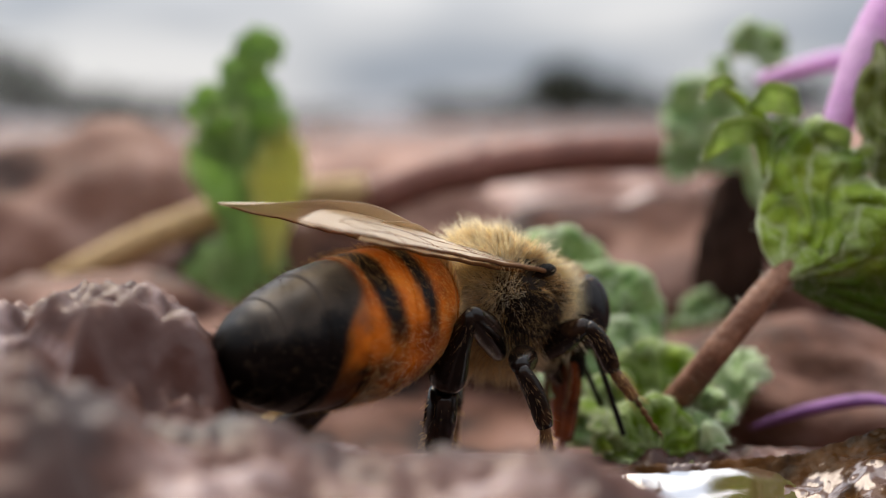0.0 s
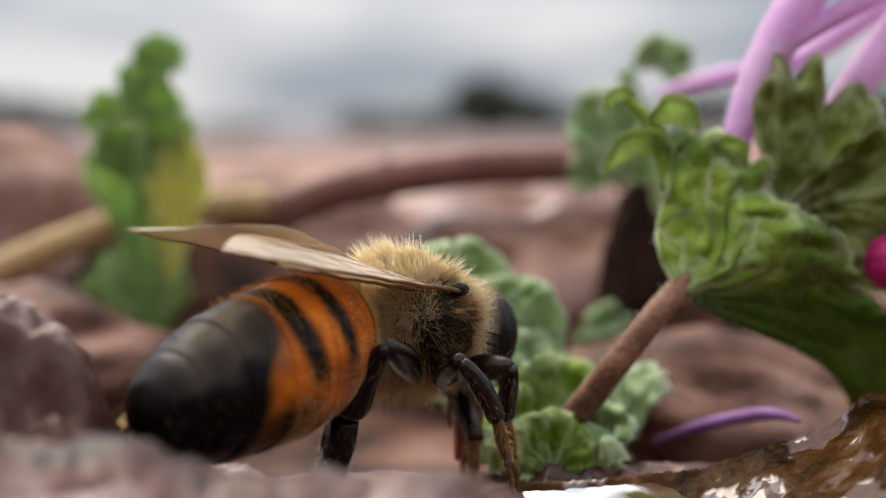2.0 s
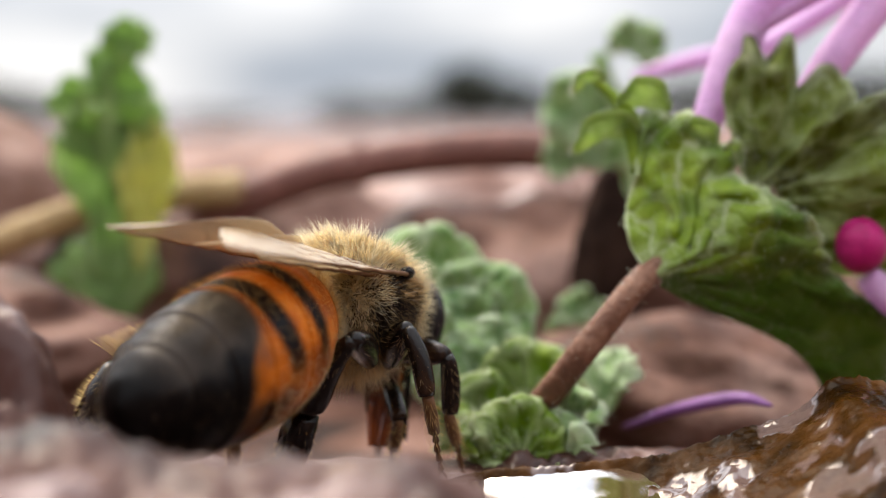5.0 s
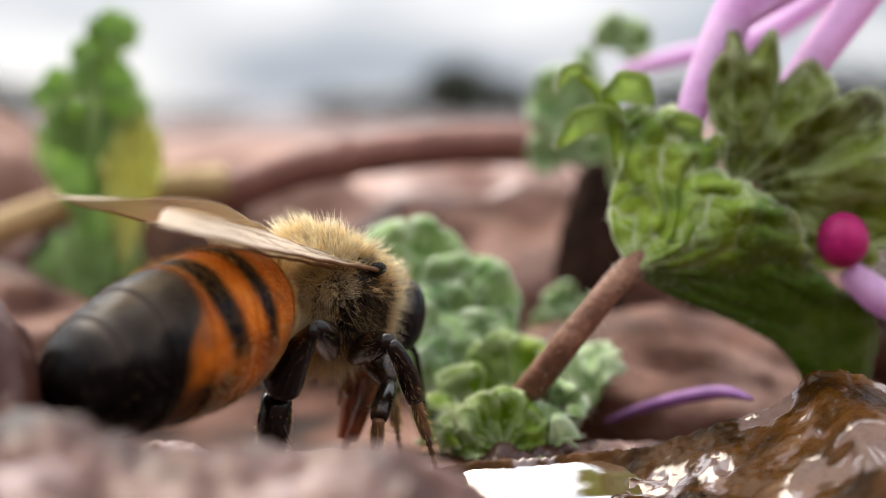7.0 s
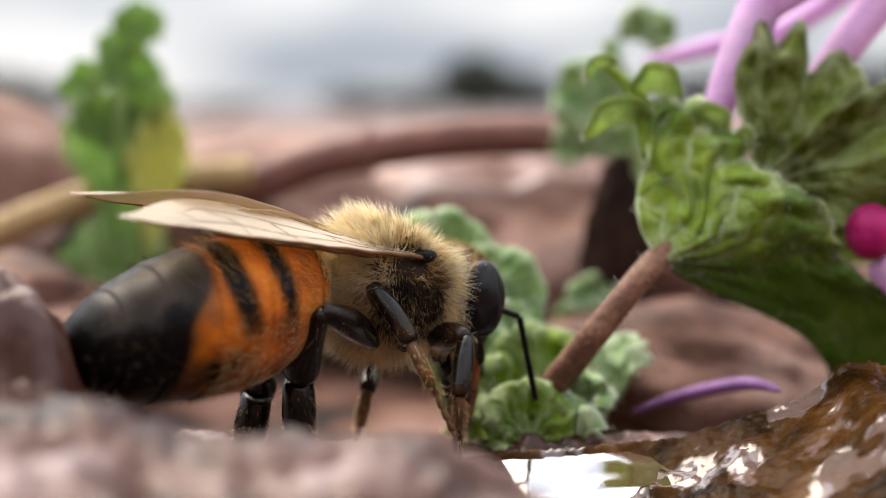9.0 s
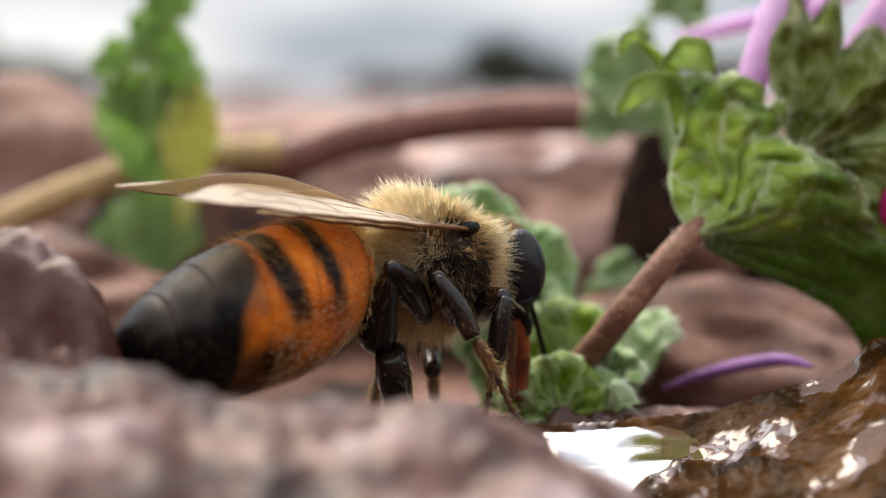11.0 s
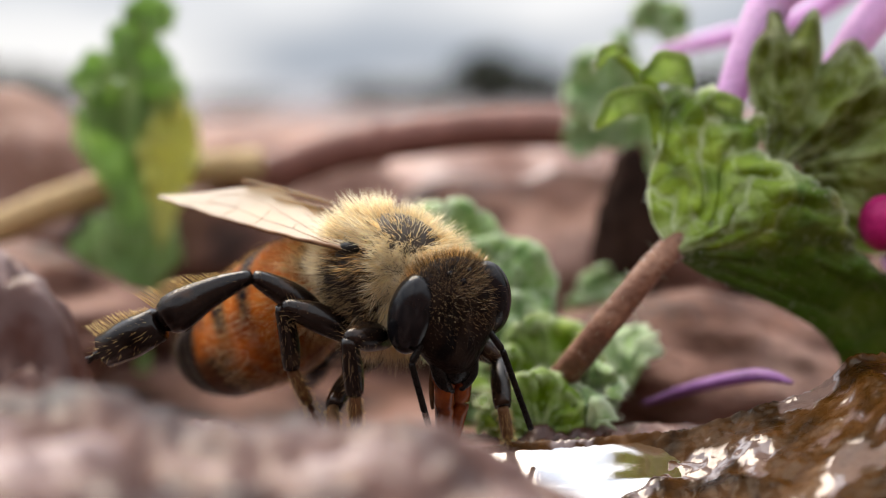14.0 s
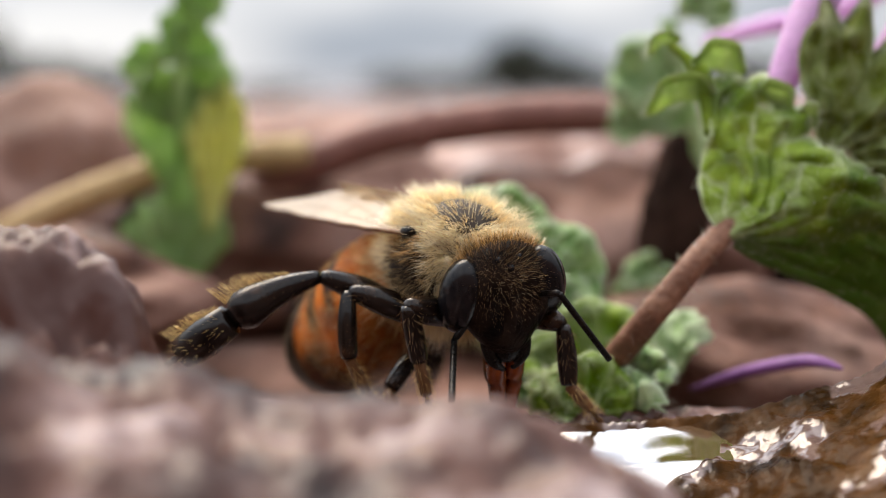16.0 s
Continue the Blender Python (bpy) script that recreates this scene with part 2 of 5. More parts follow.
FACE = material("velvet_face", [(0.35, (0.003, 0.0022, 0.002)), (0.65, (0.022, 0.014, 0.010))], grain=0.9, rough=(0.28, 0.45), bump=0.3, fine=9, ior=1.12)
EYE = material("compound_eye", [(0.3, (0.004, 0.004, 0.005)), (0.7, (0.012, 0.011, 0.012))], grain=2, rough=(0.08, 0.16), bump=0.04, fine=24, ior=1.3)
AMBER = material("amber_tongue", [(0.3, (0.06, 0.011, 0.003)), (0.6, (0.23, 0.050, 0.009))], grain=1.0, rough=(0.10, 0.2), bump=0.06, coat=0.6, through_light=0.2)
TARSUS = material("brown_tarsus", [(0.3, (0.035, 0.016, 0.008)), (0.7, (0.17, 0.08, 0.03))], grain=1.5, rough=(0.3, 0.5), bump=0.2)
FUR = material("tan_fur", [(0.3, (0.82, 0.64, 0.34)), (0.5, (0.92, 0.78, 0.50)), (0.7, (0.97, 0.88, 0.66))], grain=0.8, rough=(0.5, 0.7), bump=0, island=0.3, through_light=0.55)
FUR_CREAM = material("cream_fur", [(0.3, (0.90, 0.80, 0.56)), (0.6, (0.97, 0.91, 0.74))], grain=0.8, rough=(0.5, 0.7), bump=0, island=0.2, through_light=0.62)
FUR_OCHRE = material("ochre_fur", [(0.3, (0.62, 0.39, 0.15)), (0.6, (0.84, 0.60, 0.29))], grain=0.8, rough=(0.5, 0.7), bump=0, island=0.35, through_light=0.45)
FUR_DARK = material("dark_brown_fur", [(0.3, (0.045, 0.028, 0.014)), (0.6, (0.13, 0.085, 0.042))], grain=0.8, rough=(0.5, 0.7), bump=0, island=0.4)
FUR_BLACK = material("black_brown_fur", [(0.3, (0.012, 0.008, 0.005)), (0.6, (0.05, 0.032, 0.018))], grain=0.8, rough=(0.5, 0.7), bump=0, island=0.4)
FUR_BROWN = material("soft_brown_fur", [(0.3, (0.17, 0.095, 0.042)), (0.6, (0.38, 0.25, 0.12))], grain=0.8, rough=(0.5, 0.7), bump=0, island=0.35, through_light=0.3)
FUR_UMBER = material("umber_fur", [(0.3, (0.05, 0.028, 0.012)), (0.6, (0.15, 0.09, 0.04))], grain=0.8, rough=(0.5, 0.7), bump=0, island=0.35, through_light=0.55)
FUR_FAINT = material("tawny_down", [(0.3, (0.40, 0.28, 0.14)), (0.6, (0.60, 0.46, 0.26))], grain=0.8, rough=(0.5, 0.7), bump=0, island=0.3, through_light=0.4)
FUR_GOLD = material("golden_bristles", [(0.3, (0.60, 0.40, 0.13)), (0.6, (0.82, 0.62, 0.28))], grain=0.8, rough=(0.4, 0.6), bump=0, island=0.3, through_light=0.3)
DOWN = material("white_leaf_hair", [(0.3, (0.6, 0.64, 0.5)), (0.7, (0.8, 0.82, 0.72))], grain=1, rough=(0.5, 0.7), bump=0, through_light=0.4)
VEIN = material("wing_vein", [(0.3, (0.09, 0.035, 0.012)), (0.7, (0.20, 0.095, 0.035))], grain=1, rough=(0.3, 0.5), bump=0.1)

WING = bpy.data.materials.new("wing_membrane")
WING.use_nodes = True
_n, _k = WING.node_tree.nodes, WING.node_tree.links
_p = _n["Principled BSDF"]
_p.inputs["Base Color"].default_value = (0.80, 0.71, 0.60, 1)
_p.inputs["Roughness"].default_value = 0.42
_p.inputs["Coat Weight"].default_value, _p.inputs["Coat Roughness"].default_value = 0.2, 0.25
_t = _n.new("ShaderNodeBsdfTransparent")
_t.inputs["Color"].default_value = (0.95, 0.89, 0.78, 1)
_m = _n.new("ShaderNodeMixShader")
_m.inputs["Fac"].default_value = 0.64
_w = _n.new("ShaderNodeTexNoise")
_w.inputs["Scale"].default_value = 900
_b3 = _n.new("ShaderNodeBump")
_b3.inputs["Strength"].default_value, _b3.inputs["Distance"].default_value = 0.35, 0.0002
_k.new(_w.outputs["Fac"], _b3.inputs["Height"])
_k.new(_b3.outputs["Normal"], _p.inputs["Normal"])
_k.new(_p.outputs["BSDF"], _m.inputs[1])
_k.new(_t.outputs["BSDF"], _m.inputs[2])
_k.new(_m.outputs["Shader"], _n["Material Output"].inputs["Surface"])


# ---- mesh helpers ----
def raw(name, verts, faces, mat, smooth=True, attrs=None):
    me = bpy.data.meshes.new(name)
    me.from_pydata([(x * MM, y * MM, z * MM) for x, y, z in verts], [], faces)
    if smooth:
        me.polygons.foreach_set("use_smooth", [True] * len(me.polygons))
    for key, values in (attrs or {}).items():
        at_ = me.attributes.new(key, "FLOAT", "POINT")
        at_.data.foreach_set("value", [float(v) for v in values])
    me.materials.append(mat)
    me.update()
    return me


def part(name, me, parent=None, label="", m=None):
    ob = new(name, me)
    if parent:
        ob.parent = parent
    if m:
        ob.matrix_basis = m
    if label:
        tagged(ob, label)
    return ob


def lerp(table, x):
    xs = [a for a, _ in table]
    if x <= xs[0]:
        return table[0][1]
    if x >= xs[-1]:
        return table[-1][1]
    i = next(k for k, a in enumerate(xs) if a >= x)
    (a, b), (c, d) = table[i - 1], table[i]
    before, after = table[max(i - 2, 0)], table[min(i + 1, len(table) - 1)]
    k = c - a
    m0 = (d - before[1]) / (c - before[0]) * k
    m1 = (after[1] - b) / (after[0] - a) * k
    f = (x - a) / k
    return b * (2 * f ** 3 - 3 * f * f + 1) + m0 * (f ** 3 - 2 * f * f + f) + d * (3 * f * f - 2 * f ** 3) + m1 * (f ** 3 - f * f)


def ease(a, b, x):
    f = min(1, max(0, (x - a) / (b - a)))
    return f * f * (3 - 2 * f)


def n3(x, y, z=0.0, octaves=4):
    return noise.fractal(Vector((x, y, z)), 0.9, 2.1, octaves)


def grid(name, xs, ys, height, mat):
    """A sheet of ground over the given lines, with its height from a function."""
    verts = [(x, y, height(x, y)) for y in ys for x in xs]
    w = len(xs)
    faces = [(j * w + i, j * w + i + 1, (j + 1) * w + i + 1, (j + 1) * w + i) for j in range(len(ys) - 1) for i in range(w - 1)]
    return raw(name, verts, faces, mat)


def tube_data(path, radii, sides=10, flat=1.0, start=0):
    """Rings along a path of points: vertices and faces of a closed tapered tube."""
    pts_ = [Vector(p) for p in path]
    verts, faces = [], []
    up = Vector((0, 0, 1))
    for i, p in enumerate(pts_):
        d = (pts_[min(i + 1, len(pts_) - 1)] - pts_[max(i - 1, 0)]).normalized()
        s = d.cross(up)
        if s.length < 0.1:
            s = d.cross(Vector((0, 1, 0)))
        s.normalize()
        u = s.cross(d)
        for k in range(sides):
            a = 2 * math.pi * k / sides
            verts.append(tuple(p + s * (math.cos(a) * radii[i]) + u * (math.sin(a) * radii[i] * flat)))
    for i in range(len(pts_) - 1):
        for k in range(sides):
            a, b = start + i * sides + k, start + i * sides + (k + 1) % sides
            faces.append((a, b, b + sides, a + sides))
    faces.append(tuple(start + k for k in reversed(range(sides))))
    faces.append(tuple(start + (len(pts_) - 1) * sides + k for k in range(sides)))
    return verts, faces


def tube(name, path, radii, mat, sides=10, flat=1.0):
    v, f = tube_data(path, radii, sides, flat)
    return raw(name, v, f, mat)


def bezier(points, n=16):
    """A smooth line through a few points."""
    p = [Vector(q) for q in points]
    out = []
    for i in range(len(p) - 1):
        a, b, c, d = p[max(i - 1, 0)], p[i], p[i + 1], p[min(i + 2, len(p) - 1)]
        for s in range(n):
            t = s / n
            out.append(0.5 * ((2 * b) + (c - a) * t + (2 * a - 5 * b + 4 * c - d) * t * t + (3 * b - a - 3 * c + d) * t ** 3))
    return out + [p[-1]]


def ellipsoid(name, rx, ry, rz, mat, seg=32, rings=20, shape=None, centre=(0, 0, 0)):
    verts, faces = [], []
    for j in range(rings + 1):
        b = math.pi * j / rings
        for i in range(seg):
            a = 2 * math.pi * i / seg
            p = Vector((math.sin(b) * math.cos(a), math.sin(b) * math.sin(a), math.cos(b)))
            p = Vector((p.x * rx, p.y * ry, p.z * rz))
            if shape:
                p = shape(p)
            verts.append(tuple(p + Vector(centre)))
    for j in range(rings):
        for i in range(seg):
            a, b = j * seg + i, j * seg + (i + 1) % seg
            faces.append((a, a + seg, b + seg, b))
    return raw(name, verts, faces, mat)


def hairs(name, roots, mat, rng, thick=0.0115, bend=0.25):
    """Tapered three-sided hairs. roots: (place, way, length)."""
    verts, faces = [], []
    for p, d, ln in roots:
        d = d.normalized()
        s = d.orthogonal().normalized()
        s.rotate(Matrix.Rotation(rng.uniform(0, 6.28), 3, d))
        u = d.cross(s)
        side = s * bend * ln * rng.uniform(-1, 1) + Vector((0, 0, -0.12 * ln * bend))
        b = len(verts)
        for f, w in ((0, 1.0), (0.55, 0.75)):
            c = p + d * ln * f + side * f * f
            for k in range(3):
                a = 2.094 * k
                verts.append(tuple(c + (s * math.cos(a) + u * math.sin(a)) * thick * w))
        verts.append(tuple(p + d * ln + side))
        for k in range(3):
            e = (k + 1) % 3
            faces.append((b + k, b + e, b + 3 + e, b + 3 + k))
            faces.append((b + 3 + k, b + 3 + e, b + 6))
    return raw(name, verts, faces, mat)


# ---- ground ----
RIDGE = [(-40, 6.0), (-14, 5.5), (-9, 5.0), (-7.9, 4.75), (-6.6, 4.4), (-5.4, 4.1), (-4.2, 4.0), (-2.0, 3.9), (-0.4, 3.75), (0.9, 3.3), (2.2, 2.4), (4, 1.0), (8, -0.8), (30, -1.5)]


def scoria_height(x, y):
    top = lerp(RIDGE, x)
    floor = -0.5 - 0.25 * ease(5, 20, y) - 1.0 * ease(0.5, 3, x) * ease(2, -1, y) + (0.3 + 0.5 * n3(x * 1.3, y * 1.3, 8.0)) * ease(0.5, 2.5, x) * ease(-0.9, 0.5, y) * ease(4, 1, y)
    if y > -15:
        z = top + (floor - top) * ease(-15, -8.5, y)
    else:
        z = top - 0.10 * (-15 - y) - 0.02 * (-15 - y) ** 2
    d = math.hypot((x + 14.5) / 5.7, (y + 8.8) / 4.0) + 0.06 * n3(x * 0.6, y * 0.6, 2.2)
    z = max(z, z + (6.75 - z) * (1 - ease(0.42, 1.08, d)))
    d = math.hypot((x + 13.6) / 4.6, (y + 18.5) / 3.4)
    z = max(z, z + (6.6 - z) * (1 - ease(0.3, 1.1, d)))
    z -= 1.7 * math.exp(-((x + 12.0) / 0.95) ** 2 - ((y + 10.6) / 0.9) ** 2) + 1.9 * math.exp(-((x + 15.0) / 0.7) ** 2 - ((y + 11.0) / 0.8) ** 2) + 1.2 * math.exp(-((x + 13.5) / 0.5) ** 2 - ((y + 11.6) / 0.6) ** 2)
    rough_part = 1 - 0.75 * ease(-10, -6, y) * ease(-9, -6, x)
    z -= 3.2 * ease(1.6, 7, y) * (1 - ease(0.5, 3, x) * ease(5, 2.5, y))
    z += rough_part * (0.55 * n3(x * 0.33, y * 0.33, 3.1) + 0.24 * n3(x * 1.1, y * 1.1, 7.7) + 0.09 * n3(x * 2.7, y * 2.7, 1.7))
    # gas holes, deepest on the raised lump
    lump = 1 - ease(0.5, 1.3, math.hypot((x + 14.5) / 5.7, (y + 9.5) / 4.5))
    dist, _ = noise.voronoi(Vector((x * 0.75, y * 0.75, 9.0)))
    z -= lump * 1.15 * max(0, 0.42 - dist[0]) / 0.42 - lump * (0.62 * n3(x * 0.7, y * 0.7, 5.5, 3) + 0.20 * n3(x * 1.9, y * 1.9, 6.5, 3))
    dist, _ = noise.voronoi(Vector((x * 0.42, y * 0.42, 5.0)))
    z -= rough_part * 0.9 * max(0, 0.36 - dist[0]) / 0.36
    dist, _ = noise.voronoi(Vector((x * 1.3, y * 1.3, 2.0)))
    z -= rough_part * 0.13 * max(0, 0.4 - dist[0]) / 0.4
    return z


def spaced(a, b, n):
    return [a + (b - a) * i / (n - 1) for i in range(n)]


def damp(x, y):
    """Dark red damp stains, most of them on the raised lump, and an even darkening of the front middle."""
    lump = 1 - ease(0.6, 1.5, math.hypot((x + 14.0) / 5.7, (y + 10.0) / 4.5))
    front = ease(-5, -2, x) * ease(3.5, 1.5, x) * ease(-7, -9.5, y)
    return (0.3 + 0.6 * lump) * ease(-0.06 - 0.1 * lump, 0.10 - 0.1 * lump, n3(x * 0.42 + 2, y * 0.42, 11.0, 5)) + 0.25 * front


ROCK_XS, ROCK_YS = spaced(-34, 12, 300), spaced(-28, 12, 250)
rock_me = grid("scoria_rock", ROCK_XS, ROCK_YS, scoria_height, SCORIA)
stain = rock_me.attributes.new("damp", "FLOAT", "POINT")
stain.data.foreach_set("value", [damp(x, y) for y in ROCK_YS for x in ROCK_XS])
front_rock = part("scoria_rock", rock_me)
tagged(front_rock, "pitted reddish-grey scoria rock with gas holes, damp", "rock")


def far_ground(x, y):
    r = math.hypot(x, y)
    z = -4.2 - 1.0 * ease(-5, -40, y) + 0.03 * max(0, y - 10) * ease(10, 60, y) * (1 - ease(60, 400, r))
    z += 0.5 * n3(x * 0.11, y * 0.11, 1.0) * ease(4, 12, r) * (1 - ease(300, 2000, r)) * 1.3
    # an unseen bank of the same gravel, added behind the camera to block low sky light
    z += 90 * ease(-58, -140, y) * (1 - ease(600, 3000, abs(x)))
    return z - 6 * ease(150, 1500, r) - 150 * ease(2000, 20000, r)


def reach(n):
    half = [60 * i / n for i in range(n)] + [60 * 1.45 ** (i + 1) for i in range(26)]
    return [-h for h in reversed(half[1:])] + half


ground = part("ground", grid("ground", reach(60), reach(60), far_ground, SCORIA_BROWN))
tagged(ground, "reddish volcanic gravel ground running out to the horizon", "ground", kind="structure")


# wet rock and puddle
WET = [(-2, -0.9), (0, -0.3), (1, -0.02), (3, 0.10), (5, 0.28), (7.3, 0.62), (9, 1.15), (10.6, 1.80), (11.2, 2.15), (11.9, 2.85), (12.7, 3.0), (13.5, 2.85), (15, 2.45), (20, 2.9), (30, 2.0)]


def film_share(x, y):
    """Where water lies smooth over the rock."""
    return ease(-0.07, 0.08, n3(x * 0.5 + 3, y * 0.42, 6.0, 4) + 0.2 * n3(x * 2.1, y * 1.5, 2.0, 3) - 0.09 - 0.12 * ease(5, 6.2, x) * ease(10.8, 9.2, x))


def wet_height(x, y):
    z = lerp(WET, x) - 0.12 * ease(-0.6, -1.6, y) - (0.13 + 0.41 * ease(10.5, 4.0, x)) * max(0, -1.0 - y) - 0.9 * max(0, y + 0.9)
    f = film_share(x, y)
    knob = 0.03 + 0.05 * n3(x * 1.4, y * 0.9, 4.0, 3) + 0.04 * n3(x * 4, y * 3, 1.0, 3)
    crest = math.exp(-((y + 0.9) / 0.5) ** 2) * (0.07 * n3(x * 2.6, y * 2, 3.0, 4) + 0.05 * n3(x * 7, y * 5, 3.0, 2))
    z += (0.30 * n3(x * 0.55 + 1, y * 0.42, 12.0, 3) + 0.10 * n3(x * 1.5, y * 1.1, 3.0, 3)) * ease(2.5, 4.5, x) * ease(11, 8, x) * ease(-1.2, -2.6, y)
    z += 0.5 * ease(-2.8, -4.6, y + 0.5 * n3(x * 0.7, y * 0.5, 2.0, 3)) * ease(2.0, 4.0, x) * ease(9.5, 7, x)
    return z + crest + ease(4, 7, x) * (0.10 * n3(x * 0.40, y * 0.22, 9.0, 2) + (1 - f) * knob + 0.010 * n3(x * 2.0, y * 0.7, 5.0, 2) * f)


WET_XS, WET_YS = spaced(-1.5, 28, 330), spaced(-16, 2, 200)
wet_me = grid("wet_rock", WET_XS, WET_YS, wet_height, WET_ROCK)
share = wet_me.attributes.new("film", "FLOAT", "POINT")
share.data.foreach_set("value", [film_share(x, y) for y in WET_YS for x in WET_XS])
wet_rock = part("wet_rock", wet_me)
tagged(wet_rock, "wet brown rock glazed with a thin film of water", "rock")


def water_height(x, y):
    return min(lerp(WET, x), 0.55) - 0.10 - 0.45 * ease(4.6, 9.0, x) + 0.34 * min(0, y + 0.9) + 0.22 * min(0, y + 3.2) + 0.02 * n3(x * 0.5, y * 0.5, 2.0) - 0.5 * max(0, y + 0.9)


puddle = part("water", grid("water", spaced(-1.5, 12, 60), spaced(-9, 1.0, 60), water_height, WATER))
puddle.visible_shadow = False
tagged(puddle, "shallow clear water reflecting the cloudy sky", "water", kind="structure")


# ---- stones behind ----
def stone(size, seed, mat=None):
    """A lumpy pitted stone of scoria."""
    bm = bmesh.new()
    bmesh.ops.create_icosphere(bm, subdivisions=4, radius=1)
    for v in bm.verts:
        p = v.co.copy()
        d = 1 + 0.32 * n3(p.x * 1.1 + seed, p.y * 1.1, p.z * 1.1) + 0.10 * n3(p.x * 4 + seed, p.y * 4, p.z * 4)
        hole, _ = noise.voronoi(p * 2.2 + Vector((seed, 0, 0)))
        d -= 0.22 * max(0, 0.4 - hole[0])
        v.co = Vector((p.x * size[0], p.y * size[1], p.z * size[2])) * d * MM
    for f in bm.faces:
        f.smooth = True
    me = bpy.data.meshes.new("scoria_stone")
    bm.to_mesh(me)
    bm.free()
    me.materials.append(mat or SCORIA_BROWN)
    return me


STONES = [  # x, y, z, half sizes, turn
    (11, 15, -1.0, 9, 6, 3.4, 10), (3, 30, 1.0, 12, 7, 6.0, -20), (-14, 40, 1.0, 17, 10, 6.5, 15), (-36, 42, 1.5, 18, 10, 9.0, -10),
    (18, 44, 1.5, 13, 9, 7.5, 25), (-8, 66, 0.0, 20, 12, 8.5, 5), (-60, 80, -1.0, 30, 16, 9.5, 5), (34, 70, 0.5, 20, 12, 10.0, -15),
    (26, 22, 0.5, 9, 7, 5.0, 40), (-26, 20, 0.0, 9, 7, 3.6, 0), (-44, 22, 0.0, 12, 9, 5.0, 20), (62, 60, 1.0, 24, 14, 10.0, 0),
    (-20, 110, -1.0, 34, 18, 9.5, 0), (-110, 140, -2.0, 50, 24, 10.0, -8),
]
for i, (x, y, z, a, b, c, turn) in enumerate(STONES):
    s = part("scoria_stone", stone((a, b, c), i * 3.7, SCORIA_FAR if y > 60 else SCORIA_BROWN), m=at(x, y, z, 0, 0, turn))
    tagged(s, "dry pinkish-brown scoria stone lying on the gravel", "stone", group="scoria stones")

# the two dark lumps are added where only shade lies between stones
for x, y, z, a, b, c, mat, label in ((3.0, 36, 3.2, 6.0, 3.5, 3.6, PALE_ROCK, "pale weathered stone"), (7.5, 21.0, 4.7, 1.7, 1.4, 4.1, GAP_SHADE, "dark lump standing in for a shaded gap"), (13, 30, 3.5, 5, 3, 4, GAP_SHADE, "dark lump standing in for a shaded gap")):
    s = part("stone", stone((a, b, c), a * 5.1, mat), m=at(x, y, z))
    tagged(s, label + " among the scoria", "stone")

# ---- far country ----
def bush(seed, w, h, depth):
    """A dark tree: tapered trunk, limbs, and a ragged crown of many leaf clumps. Sizes in metres."""
    rng = random.Random(seed)
    root = new("tree")
    k = 1 / MM
    v, f = tube_data([(0, 0, -0.5 * k), (0.1 * k, 0, h * 0.3 * k), (0, 0.1 * k, h * 0.7 * k)], [0.3 * k, 0.2 * k, 0.08 * k], 8)
    for _ in range(5):
        a = rng.uniform(0, 6.28)
        v2, f2 = tube_data([(0, 0, h * 0.3 * k), (math.cos(a) * w * 0.3 * k, math.sin(a) * depth * 0.3 * k, h * 0.65 * k)], [0.12 * k, 0.04 * k], 6, start=len(v))
        v += v2
        f += f2
    part("trunk", raw("trunk", v, f, BARK), root)
    verts, faces = [], []
    for _ in range(1500):
        a, b, r = rng.uniform(0, 6.28), rng.uniform(-1, 1), rng.uniform(0.45, 1.05)
        q = math.sqrt(1 - b * b)
        c = Vector((math.cos(a) * q * w / 2 * r, math.sin(a) * q * depth / 2 * r, h * 0.58 + b * h * 0.45 * r))
        c.x *= 1 + 0.3 * n3(c.z, c.y, seed)
        size = rng.uniform(0.12, 0.3) * h * 0.2
        base = len(verts)
        for _k2 in range(5):
            verts.append(tuple((c + Vector((rng.uniform(-1, 1), rng.uniform(-1, 1), rng.uniform(-1, 1))) * size) * k))
        faces += [(base, base + 1, base + 2), (base, base + 2, base + 3), (base + 1, base + 3, base + 4), (base + 2, base + 4, base)]
    part("crown", raw("crown", verts, faces, TREE_GREEN, smooth=False), root)
    return root


TREES = [  # metres: x, y, width, height, depth
    (0.8, 70, 4.6, 3.7, 4), (3.4, 72, 5.0, 2.9, 4), (6.2, 75, 5.5, 2.2, 5), (1.2, 90, 5, 2.6, 4), (-36, 75, 12, 5.5, 6),
    (16, 85, 8, 3.4, 6), (-8, 95, 7, 2.6, 5), (27, 80, 8, 3.8, 6), (-3, 100, 7, 2.8, 5), (-22, 75, 9, 2.0, 6), (-27, 80, 11, 2.7, 6), (-17, 88, 8, 1.5, 5), (-31, 78, 10, 3.2, 6),
]
for i, (x, y, w, h, d) in enumerate(TREES):
    tr_ = bush(i + 1, w, h, d)
    tr_.matrix_basis = pose(x, y, -0.2)
    tagged(tr_, "distant dark green scrubby tree on the plain", "tree", group="trees on the horizon")


def hill_height(x, y):
    a = math.atan2(x, y)
    return (3800 + 2600 * n3(a * 3.0, 0.3, 1.0) + 1200 * n3(a * 12.0, 0.3, 4.0)) * ease(0, 1, (y - 150000) / 60000) - 200


hills = part("backdrop", grid("backdrop", spaced(-260000, 260000, 140), spaced(150000, 330000, 8), hill_height, HILL))
tagged(hills, "low grey-brown hills along the horizon", "hills", kind="structure")


